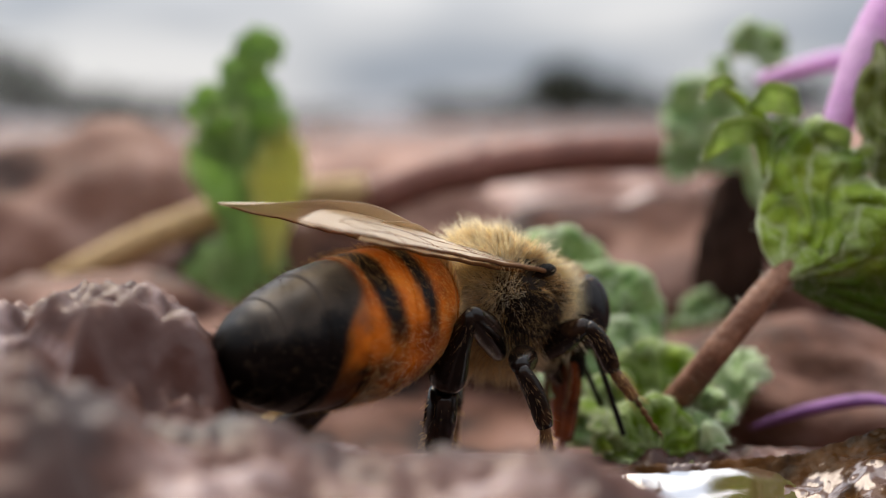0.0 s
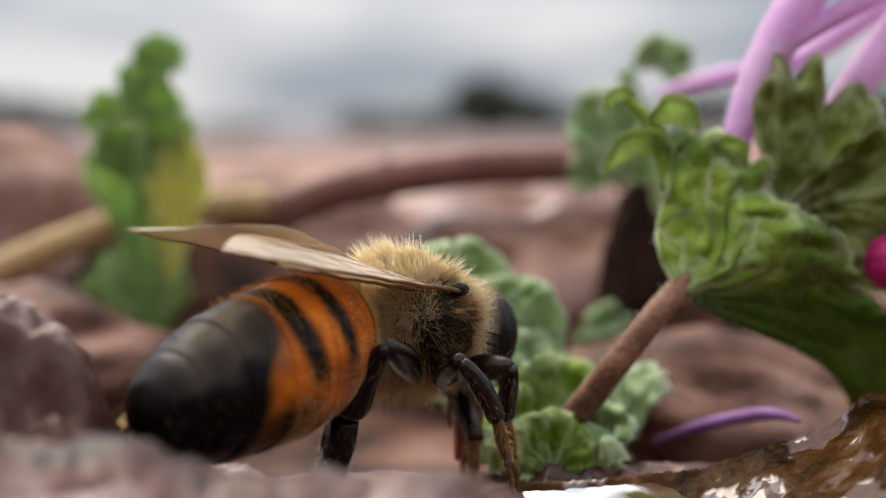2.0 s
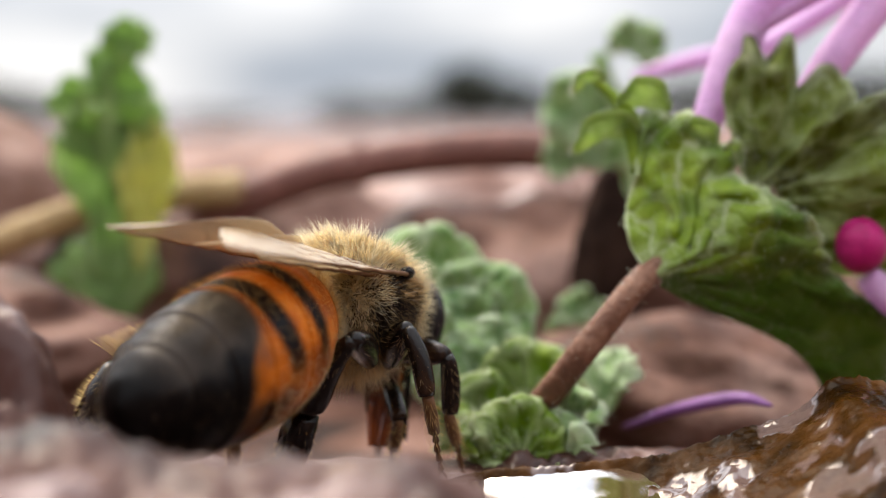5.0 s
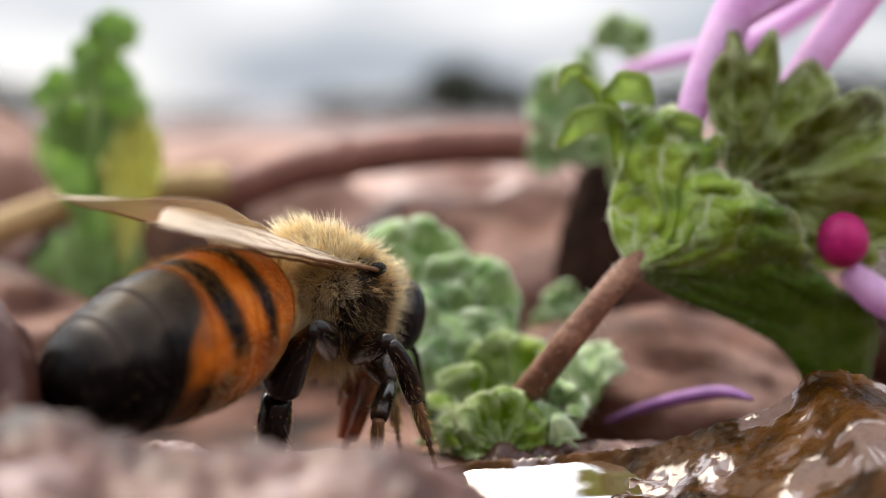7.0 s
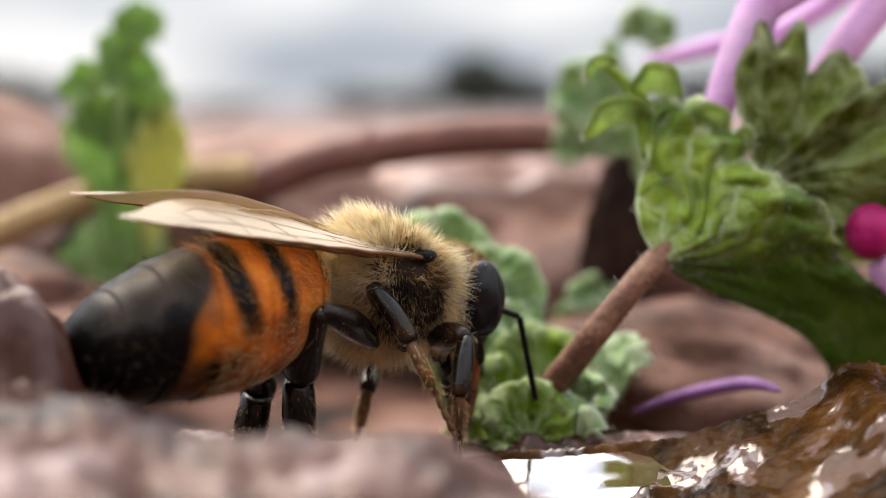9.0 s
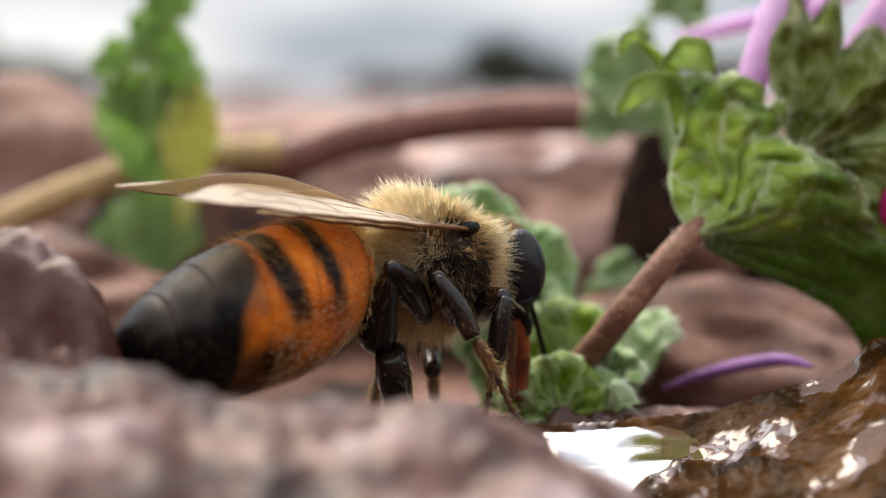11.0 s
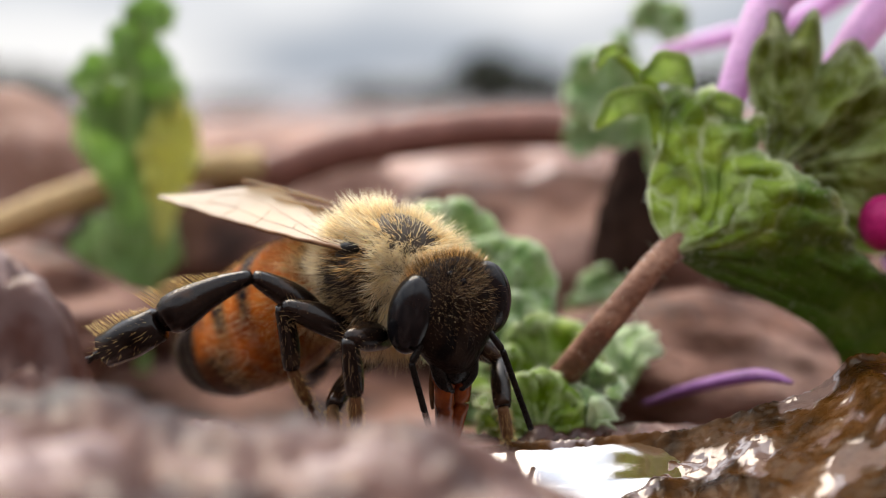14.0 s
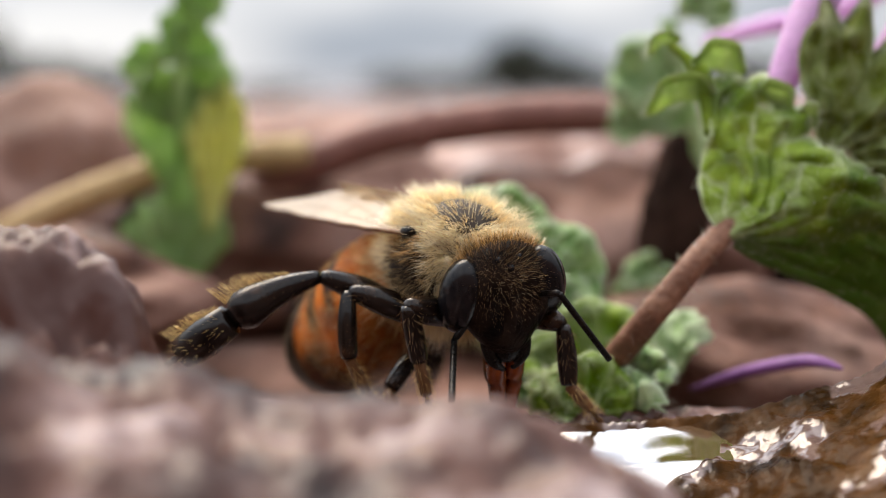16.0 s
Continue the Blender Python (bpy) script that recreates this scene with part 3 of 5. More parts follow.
# ---- leaves ----
RNG_LEAF = random.Random(11)
def fan_leaf(name, rim, mat, lobes=9, ruffle=0.5, cup=0.8, curl=0.5, lobe_depth=0.09, seed=0, na=96, nr=22, pucker=0.16, quilt=0.11):
    """A scalloped, puckered leaf that fans out from its base in the x-z plane; rim: (degrees, reach)."""
    a0, a1 = rim[0][0], rim[-1][0]
    verts, faces, vein = [], [], []
    for j in range(nr + 1):
        f = j / nr
        for i in range(na + 1):
            u = i / na
            ang = a0 + (a1 - a0) * u
            cell = u * lobes + 0.65 * n3(u * 4, j / nr * 2.2, seed + 3) * (j / nr)
            scallop = abs(math.sin(math.pi * cell))
            r = lerp(rim, ang) * (1 - lobe_depth + lobe_depth * 1.6 * scallop ** 0.45 * f ** 3 + 0.05 * n3(u * 14, seed, 0) * f ** 2)
            rad = r * (0.04 + 0.96 * f)
            if f > 0.8:
                rad -= r * curl * 0.10 * ((f - 0.8) / 0.2) ** 2 * scallop
            a = radians(ang)
            margin = max(ease(0.84, 1.0, u), ease(0.08, 0.0, u))
            a += radians(margin * 4 * (abs(math.sin(math.pi * f * 4.5)) - 0.6)) * ease(0.1, 0.4, f) * (1 if u > 0.5 else -1)
            main = abs(cell - round(cell))
            side = abs(math.sin(math.pi * (f * 4.2 + main * 2.0 + 0.25 * n3(u * 5, f * 4, seed))))
            rib = max(1 - main / (0.30 - 0.12 * f), 0) * (0.6 + 0.8 * abs(n3(u * 8, f * 3, seed + 1)))
            twig = 0.7 * max(1 - side / 0.3, 0) * ease(0.08, 0.35, f)
            v_ = max(rib, twig)
            px, pz = math.cos(a) * rad, math.sin(a) * rad
            y = -cup * f * f + ruffle * f * f * math.sin(2 * math.pi * u * lobes * 0.5 + seed)
            y += pucker * (max(0.0, 1 - v_) ** 1.5) * ease(0, 0.3, f) + 0.62 * n3(px * 0.6 + seed, pz * 0.6, seed, 3) * f + 0.10 * n3(px * 1.7, pz * 1.7, seed, 3)
            y -= margin * 0.16 * curl * abs(math.sin(math.pi * f * 4.5)) * ease(0.1, 0.4, f)
            if f > 0.8:
                y += curl * ((f - 0.8) / 0.2) ** 2 * (0.5 + scallop)
            cells, _ = noise.voronoi(Vector((px * 0.85 + 0.35 * n3(px, pz, seed, 2), pz * 0.85 + 0.35 * n3(pz, px, seed, 2), seed * 3.1)))
            gap = cells[1] - cells[0]
            y += quilt * ease(0, 0.5, gap) * ease(0.05, 0.3, f)
            verts.append((px, y, pz))
            vein.append(min(1, (0.15 + 0.3 * f) * v_ ** 1.3 + 0.42 * ease(0.25, 0.0, gap) + 0.85 * max(ease(0.93, 1.0, f), ease(0.97, 1.0, u))))
    w = na + 1
    for j in range(nr):
        for i in range(na):
            faces.append((j * w + i, j * w + i + 1, (j + 1) * w + i + 1, (j + 1) * w + i))
    me = raw(name, verts, faces, mat, attrs={"vein": vein})
    return me


BLADE_RIM = [(-36, 10.2), (-31, 11.5), (-25, 11.6), (-18, 10.9), (-11, 9.7), (-5, 7.7), (1.5, 6.8), (9, 6.4), (17, 6.25), (27, 5.55), (36, 5.2), (45, 4.85), (53, 5.6), (61, 5.4), (70, 6.1), (78, 5.8), (85, 5.9), (93, 5.3)]


def blade():
    """The large clasping leaf: pleats fan out from its base, the upper half leans back, the lower half hangs under it."""
    na, nr, a0, a1 = 300, 84, -36, 93
    verts, vein, deep = [], [], []
    for j in range(nr + 1):
        f = j / nr
        for i in range(na + 1):
            u = i / na
            ang = a0 + (a1 - a0) * u
            reach_ = lerp(BLADE_RIM, ang)
            pleat = u * 8 + 0.75 * n3(u * 3.5, f * 2.2, 2.0, 3) + 0.3 * math.sin(3.2 * f + u * 4)
            wave = math.cos(2 * math.pi * pleat)
            tooth = abs(math.sin(math.pi * (u * 17 + 0.4 * n3(u * 6, 1, 3, 2))))
            r = reach_ * (1 + (0.035 * (tooth ** 0.5 - 0.7) + 0.03 * n3(u * 20, 3.0, 0)) * f ** 4) * (0.05 + 0.95 * f)
            a = ang + ease(0.80, 1.0, u) * (30 * ease(0.75, 0.05, f)) + ease(0.15, 0.0, u) * 9 * math.sin(math.pi * f) + ease(0.45, 0.62, u) * ease(1.0, 0.9, u) * (7 * math.sin(math.pi * 2 * (f - 0.5)))
            px, pz = math.cos(radians(a)) * r, math.sin(radians(a)) * r
            upper = ease(24, 54, ang)
            y = 0.50 * pz * upper - 0.30 * f * math.exp(-((ang - 34) / 22) ** 2)
            y += 0.10 * max(0.0, 0.75 * px - pz) * (1 - upper) + 0.58 * max(0.0, 0.22 * px - pz)
            y += (0.10 + 0.13 * f) * wave * ease(0.06, 0.3, f) * (0.7 + 0.3 * upper)
            y += 0.28 * n3(px * 0.55, pz * 0.55, 1.0, 3) * f + 0.04 * n3(px * 1.9, pz * 1.9, 4.0, 3)
            y += 0.45 * ease(0.88, 1.0, f) * (1 if upper > 0.5 else 0.4)
            cells, _ = noise.voronoi(Vector((px * 0.9 + 0.4 * n3(px, pz, 1, 2), pz * 0.9 + 0.4 * n3(pz, px, 1, 2), 3.1)))
            gap = cells[1] - cells[0]
            y -= 0.07 * ease(0, 0.45, gap) * ease(0.08, 0.3, f)
            verts.append((px, y, pz))
            fine_ = max(0.0, n3(px * 1.3, pz * 1.3, 8.0, 3))
            line = ease(0.66, 1.0, wave) * (0.5 + 0.8 * fine_) * (1 - 0.35 * ease(40, 10, ang))
            vein.append(min(1, 0.75 * line + 0.42 * ease(0.22, 0.0, gap) * (0.4 + fine_) + 0.8 * max(ease(0.94, 1.0, f), ease(0.975, 1.0, u)) + 0.35 * ease(0.22, 0.02, f)))
            # the two angle terms put the lower half's shade into the colour
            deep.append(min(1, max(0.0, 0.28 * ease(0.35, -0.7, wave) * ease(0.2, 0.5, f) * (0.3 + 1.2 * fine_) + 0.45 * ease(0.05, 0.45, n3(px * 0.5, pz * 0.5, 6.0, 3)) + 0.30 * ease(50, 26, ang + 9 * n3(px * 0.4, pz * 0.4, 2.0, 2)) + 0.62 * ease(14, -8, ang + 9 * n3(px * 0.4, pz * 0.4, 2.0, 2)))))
    w = na + 1
    faces = [(j * w + i, j * w + i + 1, (j + 1) * w + i + 1, (j + 1) * w + i) for j in range(nr) for i in range(na)]
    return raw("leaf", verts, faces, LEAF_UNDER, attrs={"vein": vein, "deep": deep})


def thicken(ob, mm=0.14):
    mod = ob.modifiers.new("thickness", "SOLIDIFY")
    mod.thickness, mod.offset = mm * MM, 0
    return ob


def leaf_part(parent, rim, mat, m, label="", fuzz=0, **kw):
    ob = part("leaf", fan_leaf("leaf", rim, mat, **kw), parent, label, m)
    thicken(ob)
    if fuzz:
        leaf_fuzz(ob, fuzz)
    return ob


def leaf_fuzz(ob, count, ln=(0.25, 0.55)):
    """Short white hairs standing on a leaf."""
    me = ob.data
    roots = []
    for _ in range(count):
        n_ = len(me.vertices)
        v = me.vertices[RNG_LEAF.randrange(n_ - n_ // 12, n_) if RNG_LEAF.random() < 0.4 else RNG_LEAF.randrange(n_)]
        d = v.normal * RNG_LEAF.choice((-1, 1)) + Vector((RNG_LEAF.uniform(-1, 1), RNG_LEAF.uniform(-1, 1), RNG_LEAF.uniform(-1, 1))) * 0.5
        roots.append((v.co / MM, d, RNG_LEAF.uniform(*ln)))
    part("leaf_down", hairs("leaf_down", roots, DOWN, RNG_LEAF, thick=0.006), ob)


def hood(parent, x, y, z, w, h, roll, tip=0.0):
    """A rolled lobe of a leaf's rim: a dark smooth half-disc under a thick pale lip that curls over it."""
    verts, vein, deep = [], [], []
    nu, nv = 36, 18
    for j in range(nv + 1):
        g = j / nv
        for i in range(nu + 1):
            a = math.pi * (-0.06 + 1.12 * i / nu)
            bulge = 1 + 0.06 * n3(a * 1.5, x, z, 2) + 0.05 * math.cos(a * 6)
            k = min(1, g / 0.6)
            lip = ease(0.55, 1.0, g)
            end = max(0.0, math.sin(a)) ** 0.6
            s = (k + 0.24 * end * math.sin(math.pi * 0.9 * lip)) * bulge
            depth = 0.45 * (1 - k * k) - 0.55 * end * math.sin(math.pi * 0.5 * lip) + 0.75 * ease(0.78, 1.0, g)
            sag = tip * max(0.0, -math.cos(a)) ** 2
            verts.append((math.cos(a) * w * s, depth * min(1, w), math.sin(a) * h * s - sag * s * h))
            vein.append(0.62 * end * ease(0.56, 0.70, g) + 0.10 + 0.2 * abs(n3(a * 4, g * 3, x)))
            deep.append(0.10 * ease(0.60, 0.40, g) * ease(-0.2, 0.3, n3(a, g * 2, z)))
    k = nu + 1
    faces = [(j * k + i, j * k + i + 1, (j + 1) * k + i + 1, (j + 1) * k + i) for j in range(nv) for i in range(nu)]
    ob = part("lobe", raw("lobe", verts, faces, LEAF, attrs={"vein": vein, "deep": deep}), parent, "rolled scalloped lobe with a pale fuzzy lip", m=at(x, y, z, 0, roll, 0))
    leaf_fuzz(ob, 420, (0.12, 0.3))


def simple_rim(size, wide=200, base=30):
    """The outline of a kidney-shaped leaf, fanning about straight up."""
    a0 = 90 - wide / 2
    return [(a0, size * 0.62), (a0 + wide * 0.2, size * 0.86), (90, size), (a0 + wide * 0.8, size * 0.86), (a0 + wide, size * 0.62)]


# the large plant with pink flowers
plant = new("henbit_plant")
plant.matrix_basis = at(6.7, 3.2, 5.8)
tagged(plant, "hairy green henbit with scalloped leaves and pink tubular flowers", "plant")
STEM_LINE = bezier([(-5.4, 1.6, -7.0), (-3.45, -0.4, -4.1), (-1.9, -1.0, -1.9), (0.1, 0, 0.2), (2.2, 1.6, 1.2), (5.0, 2.6, 2.8)], 10)
part("stem", tube("stem", STEM_LINE, [0.55 - 0.003 * i for i in range(len(STEM_LINE))], STEM, 14), plant, "reddish-brown square stem")
leaf_fuzz(plant.children[0], 900, (0.15, 0.35))
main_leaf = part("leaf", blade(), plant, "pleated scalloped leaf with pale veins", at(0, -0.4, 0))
thicken(main_leaf)
leaf_fuzz(main_leaf, 2600, (0.18, 0.45))
# rolled lobes along the rim: place, half width and height, roll, droop of the tip
for x, y, z, w, h, roll, tip in ((-1.2, 2.6, 4.85, 1.2, 0.85, -6, 0.35), (-1.8, 3.6, 6.95, 0.62, 0.42, -16, 0.5), (0.22, 3.2, 6.0, 0.92, 0.95, 8, 0.0), (1.98, 2.3, 4.65, 0.74, 0.85, 22, 0.0), (3.2, 1.8, 4.1, 0.38, 0.62, 14, 0.0)):
    hood(main_leaf, x, y, z, w, h, roll, tip)
# the fold of the blade that carries the two leftmost lobes
neck = bezier([(0.35, 2.3, 3.7), (0.0, 3.1, 5.0), (-0.7, 3.8, 6.3), (-1.5, 4.1, 7.0)], 8)
part("lobe", tube("lobe", neck, [0.80 - 0.022 * i_ for i_ in range(len(neck))], LEAF_UNDER, 16, 0.5), main_leaf)
leaf_part(plant, [(-40, 4.5), (-15, 7.0), (5, 7.6), (30, 7.0), (48, 5.7), (60, 6.0), (68, 5.0), (77, 6.3), (84, 5.2), (92, 6.7), (99, 5.8), (105, 4.6)], LEAF_OLIVE, at(4.1, 2.4, 2.6, 0, 0, -12), lobes=8, ruffle=0.8, cup=-0.6, curl=1.2, seed=2.6, na=130, nr=30, lobe_depth=0.22, pucker=0.18, quilt=0.15, fuzz=1600)


def flower(path, radii, mat, name="petal", flat=0.7):
    line = bezier(path, 8)
    rr = [lerp([(i / (len(radii) - 1), r) for i, r in enumerate(radii)], j / (len(line) - 1)) for j in range(len(line))]
    return tube(name, line, rr, mat, 14, flat)


part("petal", flower([(2.6, 4.4, 4.6), (3.5, 4.6, 7.0), (4.8, 5.0, 9.8), (6.6, 5.2, 12.5)], [0.65, 0.95, 1.15, 1.4], PETAL), plant, "pale pink flower tube")
part("petal", flower([(6.5, 5.2, 5.6), (7.9, 5.2, 7.8), (9.8, 5.2, 10.4), (11.5, 5.4, 13)], [0.7, 1.0, 1.1, 1.25], PETAL), plant, "pale pink flower tube")
part("petal", flower([(2.2, 19, 7.8), (5.2, 18.6, 8.6), (8.4, 18, 9.2), (12.5, 17, 11.8), (16, 16, 14)], [0.3, 0.7, 0.85, 0.9, 1.0], PETAL), plant, "pale pink flower tube")
part("petal", flower([(4.6, 4.4, 9.0), (7.0, 4.8, 10.4), (9.8, 5.0, 11.8)], [0.5, 0.6, 0.7], PETAL), plant, "pale pink flower tube")
part("bud", ellipsoid("bud", 0.95, 0.9, 1.05, BUD, 20, 14), plant, "dark magenta flower bud", at(8.1, 1.7, 0.9))
part("petal", flower([(8.6, 2.4, -0.3), (9.6, 2.2, -1.2), (11.0, 2.0, -1.9)], [0.7, 0.95, 0.8], PETAL), plant, "pale pink flower tube")

# low leaves behind the bee
low = new("henbit_seedling")
low.matrix_basis = at(3.0, 7.0, -0.9)
tagged(low, "low pale green henbit shoots with crinkled fuzzy leaves", "plant")
SHOOTS = [  # x, y, z, size, wide, tilt about x, turn about z, roll in the plane, pale
    (-4.4, 3.6, 4.3, 3.8, 230, -18, 10, 15, 1), (-2.4, 2.6, 3.9, 2.9, 220, -25, -15, 25, 1), (-3.0, 1.8, 2.6, 3.2, 240, -30, 15, 60, 1),
    (-1.6, 0.4, 1.6, 3.4, 230, -35, 5, 15, 1), (-0.4, -1.4, 1.0, 3.0, 220, -20, -10, -15, 0), (-1.9, -2.4, 0.6, 2.5, 230, -30, 15, 40, 0),
    (1.2, -3.8, 0.4, 2.3, 220, -45, 0, -60, 1), (-0.3, -4.3, 0.2, 2.1, 240, -25, 0, 10, 0), (2.6, 0.3, 0.6, 3.2, 220, -45, -25, -55, 1), (-4.2, 0.5, 1.0, 2.8, 230, -20, 10, 60, 1),
    (0.9, -3.4, 1.0, 1.7, 150, -15, 0, 8, 1),
    (-0.9, -5.6, 0.5, 2.3, 210, -22, 10, 5, 0), (0.5, -5.2, 0.2, 2.1, 200, -40, -10, -35, 1), (-1.9, -5.0, 0.2, 2.0, 210, -30, 10, 25, 0),
]
for i, (x, y, z, s, wide, tilt, turn, roll, pale) in enumerate(SHOOTS):
    leaf_part(low, simple_rim(s, wide), LEAF_PALE if pale else LEAF, at(x, y, z, tilt, roll, turn), lobes=7, ruffle=0.35, cup=0.9, curl=0.7, seed=i * 1.7, na=84, nr=24, pucker=0.16, quilt=0.10, lobe_depth=0.13, fuzz=420)
    line = bezier([(-0.5, 0.5, -4.0), (x * 0.6, y * 0.6 + 0.4, z * 0.4), (x, y, z)], 6)
    part("stalk", tube("stalk", line, [0.24] * len(line), LEAF_PALE, 8), low)
part("petal", flower([(3.6, 1.0, 0.0), (5.4, -0.6, 1.1), (7.3, -2.4, 1.95), (8.25, -3.6, 1.95)], [0.12, 0.34, 0.36, 0.08], PETAL_DARK), low, "fallen purple petal")

# plants further back
def back_plant(x, y, z, leaves, label, lean=0.2, size=1.0, mat=LEAF_FAR):
    root = new("henbit_sprig")
    root.matrix_basis = at(x, y, z) @ Matrix.Scale(size, 4)
    tagged(root, label, "plant")
    top = max(l_[2] for l_ in leaves)
    line = bezier([(lean * 1.3, 0.5, -6), (lean, 0.2, top * 0.4), (0, 0, top)], 8)
    part("stem", tube("stem", line, [0.4] * len(line), mat, 8), root)
    for i, (lx, ly, lz, s, wide, tilt, turn, roll, yellow) in enumerate(leaves):
        leaf_part(root, simple_rim(s, wide), LEAF_YELLOW if yellow else mat, at(lx, ly, lz, tilt, roll, turn), lobes=8, ruffle=0.4, cup=0.6, curl=0.4, seed=i * 2.1 + x, na=64, nr=14)
    return root


back_plant(-19.5, 28, 0.5, [(0.3, 0, 13.6, 2.0, 200, -10, 0, -10, 0), (1.1, -0.2, 14.6, 2.2, 150, -10, 0, 18, 0), (0.6, 0, 11.8, 2.6, 160, -10, 0, 8, 0), (-1.7, -0.4, 12.0, 1.5, 330, -10, 0, -20, 0), (-0.6, 0, 4.6, 7.2, 60, -8, 10, -4, 0), (-0.4, 0.3, 8.4, 3.6, 120, -8, 10, -8, 0),
                             (1.7, -0.6, 2.4, 8.8, 34, -8, 10, 6, 1), (-0.2, -0.4, -1.6, 7.0, 70, -10, 0, 3, 0), (-1.2, 0.4, 0.2, 4.2, 110, -10, 0, -12, 0), (0.9, 0.5, 9.8, 3.2, 120, -10, 0, 12, 0)],
           "soft green sprig of henbit with a yellowed leaf")
back_plant(7.5, 26, -0.8, [(1.6, 0, 13.4, 1.7, 240, -10, 0, 25, 0), (-0.4, 0, 10.4, 2.4, 240, -15, 0, -25, 0), (-0.6, 0.5, 8.2, 2.2, 220, -15, 0, -10, 0), (2.4, 0.6, 5.2, 3.4, 110, -10, 0, 20, 0),
                           (-0.8, 1, 1.0, 2.4, 230, -60, 0, -40, 0), (1.2, 1, 0.2, 2.2, 230, -60, 0, 40, 0)], "pale green sprig of henbit growing among stones", 2.2, 1.18, LEAF_PALE)

back_plant(6.3, 19.4, -0.8, [(-0.2, 0, 2.5, 1.5, 210, -20, 0, -12, 0), (0.7, 0.2, 1.8, 1.3, 220, -30, 0, 30, 0), (-1.0, 0.3, 1.4, 1.2, 200, -30, 0, -35, 0)],
           "small pale seedling in a dark gap between stones", 0.2, 1.0, LEAF_PALE)

# dead stems across the back
dead = new("dead_stem")
DEAD_LINE = bezier([(-16, 34, 5.2), (-9, 33, 8.2), (-1, 32, 9.6), (5, 31, 9.8), (9, 30, 9.4), (14, 28, 5)], 10)
part("shaft", tube("shaft", DEAD_LINE, [1.25 + 0.08 * n3(i_ * 0.5, 1, 1) for i_ in range(51)], DEAD_STEM, 12), dead)
for i_ in (14, 37):
    p_ = DEAD_LINE[i_]
    part("node", ellipsoid("node", 0.8, 1.5, 1.5, DEAD_STEM, 16, 10), dead, m=at(*p_))
tagged(dead, "bent reddish-brown dead stem lying over the stones", "stem")
straw = new("straw_stem")
STRAW_LINE = bezier([(-34, 30, 0.6), (-27, 30, 4.3), (-20, 31, 6.7), (-13, 33, 7.5)], 10)
part("shaft", tube("shaft", STRAW_LINE, [1.05] * 31, STRAW, 10), straw)
part("node", ellipsoid("node", 0.7, 1.15, 1.15, STRAW, 14, 8), straw, m=at(*STRAW_LINE[12]))
tagged(straw, "bent straw-coloured dry stem", "stem")

# ---- the bee ----
bee = new("honey_bee")
tagged(bee, "brown and black striped honey bee with tan fur, drinking", "bee")
RNG = random.Random(5)

THORAX = (2.05, 2.0, 1.9)


def deep_breast(p):
    """The underside of the thorax hangs lower than its back rises."""
    return Vector((p.x, p.y, p.z * 1.2)) if p.z < 0 else p


thorax = part("thorax", ellipsoid("thorax", *THORAX, FUR_BLACK, 40, 26, deep_breast), bee, "dark thorax under dense tan fur")


def fur_roots(radii, count, centre=(0, 0, 0), keep=None, length=(0.6, 1.0), sweep=(-0.35, 0, -0.15)):
    out = []
    while len(out) < count:
        d = Vector((RNG.gauss(0, 1), RNG.gauss(0, 1), RNG.gauss(0, 1))).normalized()
        p = Vector((d.x * radii[0], d.y * radii[1], d.z * radii[2]))
        nrm = Vector((d.x / radii[0], d.y / radii[1], d.z / radii[2])).normalized()
        k = keep(d) if keep else 1.0
        if RNG.random() > k:
            continue
        way = nrm + Vector(sweep) + Vector((RNG.uniform(-1, 1), RNG.uniform(-1, 1), RNG.uniform(-1, 1))) * 0.32
        # hairs part round the bare shield on the back
        away = d - Vector((0.48, 0, 0.877))
        way += away * 0.9 * ease(1.0, 0.6, away.length) if radii == THORAX else Vector()
        seat_ = deep_breast(p) if radii == THORAX else Vector((p.x, p.y, p.z * (0.80 if p.z > 0 else 1)))
        out.append((seat_ * 0.98 + Vector(centre), way, RNG.uniform(*length) * (0.55 + 0.45 * k)))
    return out


def coat_density(d):
    side = ease(0.4, 0.75, abs(d.y)) * ease(0.25, -0.05, d.z) * ease(-0.8, -0.4, d.z) * ease(-0.7, -0.4, d.x) * ease(0.55, 0.3, d.x)
    bald = ease(0.70, 0.92, d.dot(Vector((0.48, 0, 0.877))))
    root = ease(0.94, 0.985, d.dot(Vector((-0.12, 0.88 if d.y > 0 else -0.88, 0.46))))
    clump = 0.25 + 0.75 * ease(-0.12, 0.2, n3(d.x * 6, d.y * 6, d.z * 6, 2))
    return max(0.03, (1 - 0.96 * side - 0.93 * bald - 0.95 * root) * clump)


def flank(d):
    """1 on the sides below the wing roots, 0 on the back and belly."""
    return ease(0.35, 0.6, abs(d.y)) * ease(0.58, 0.35, d.z) * ease(-0.9, -0.6, d.z) * ease(-0.8, -0.5, d.x) * ease(0.65, 0.35, d.x)


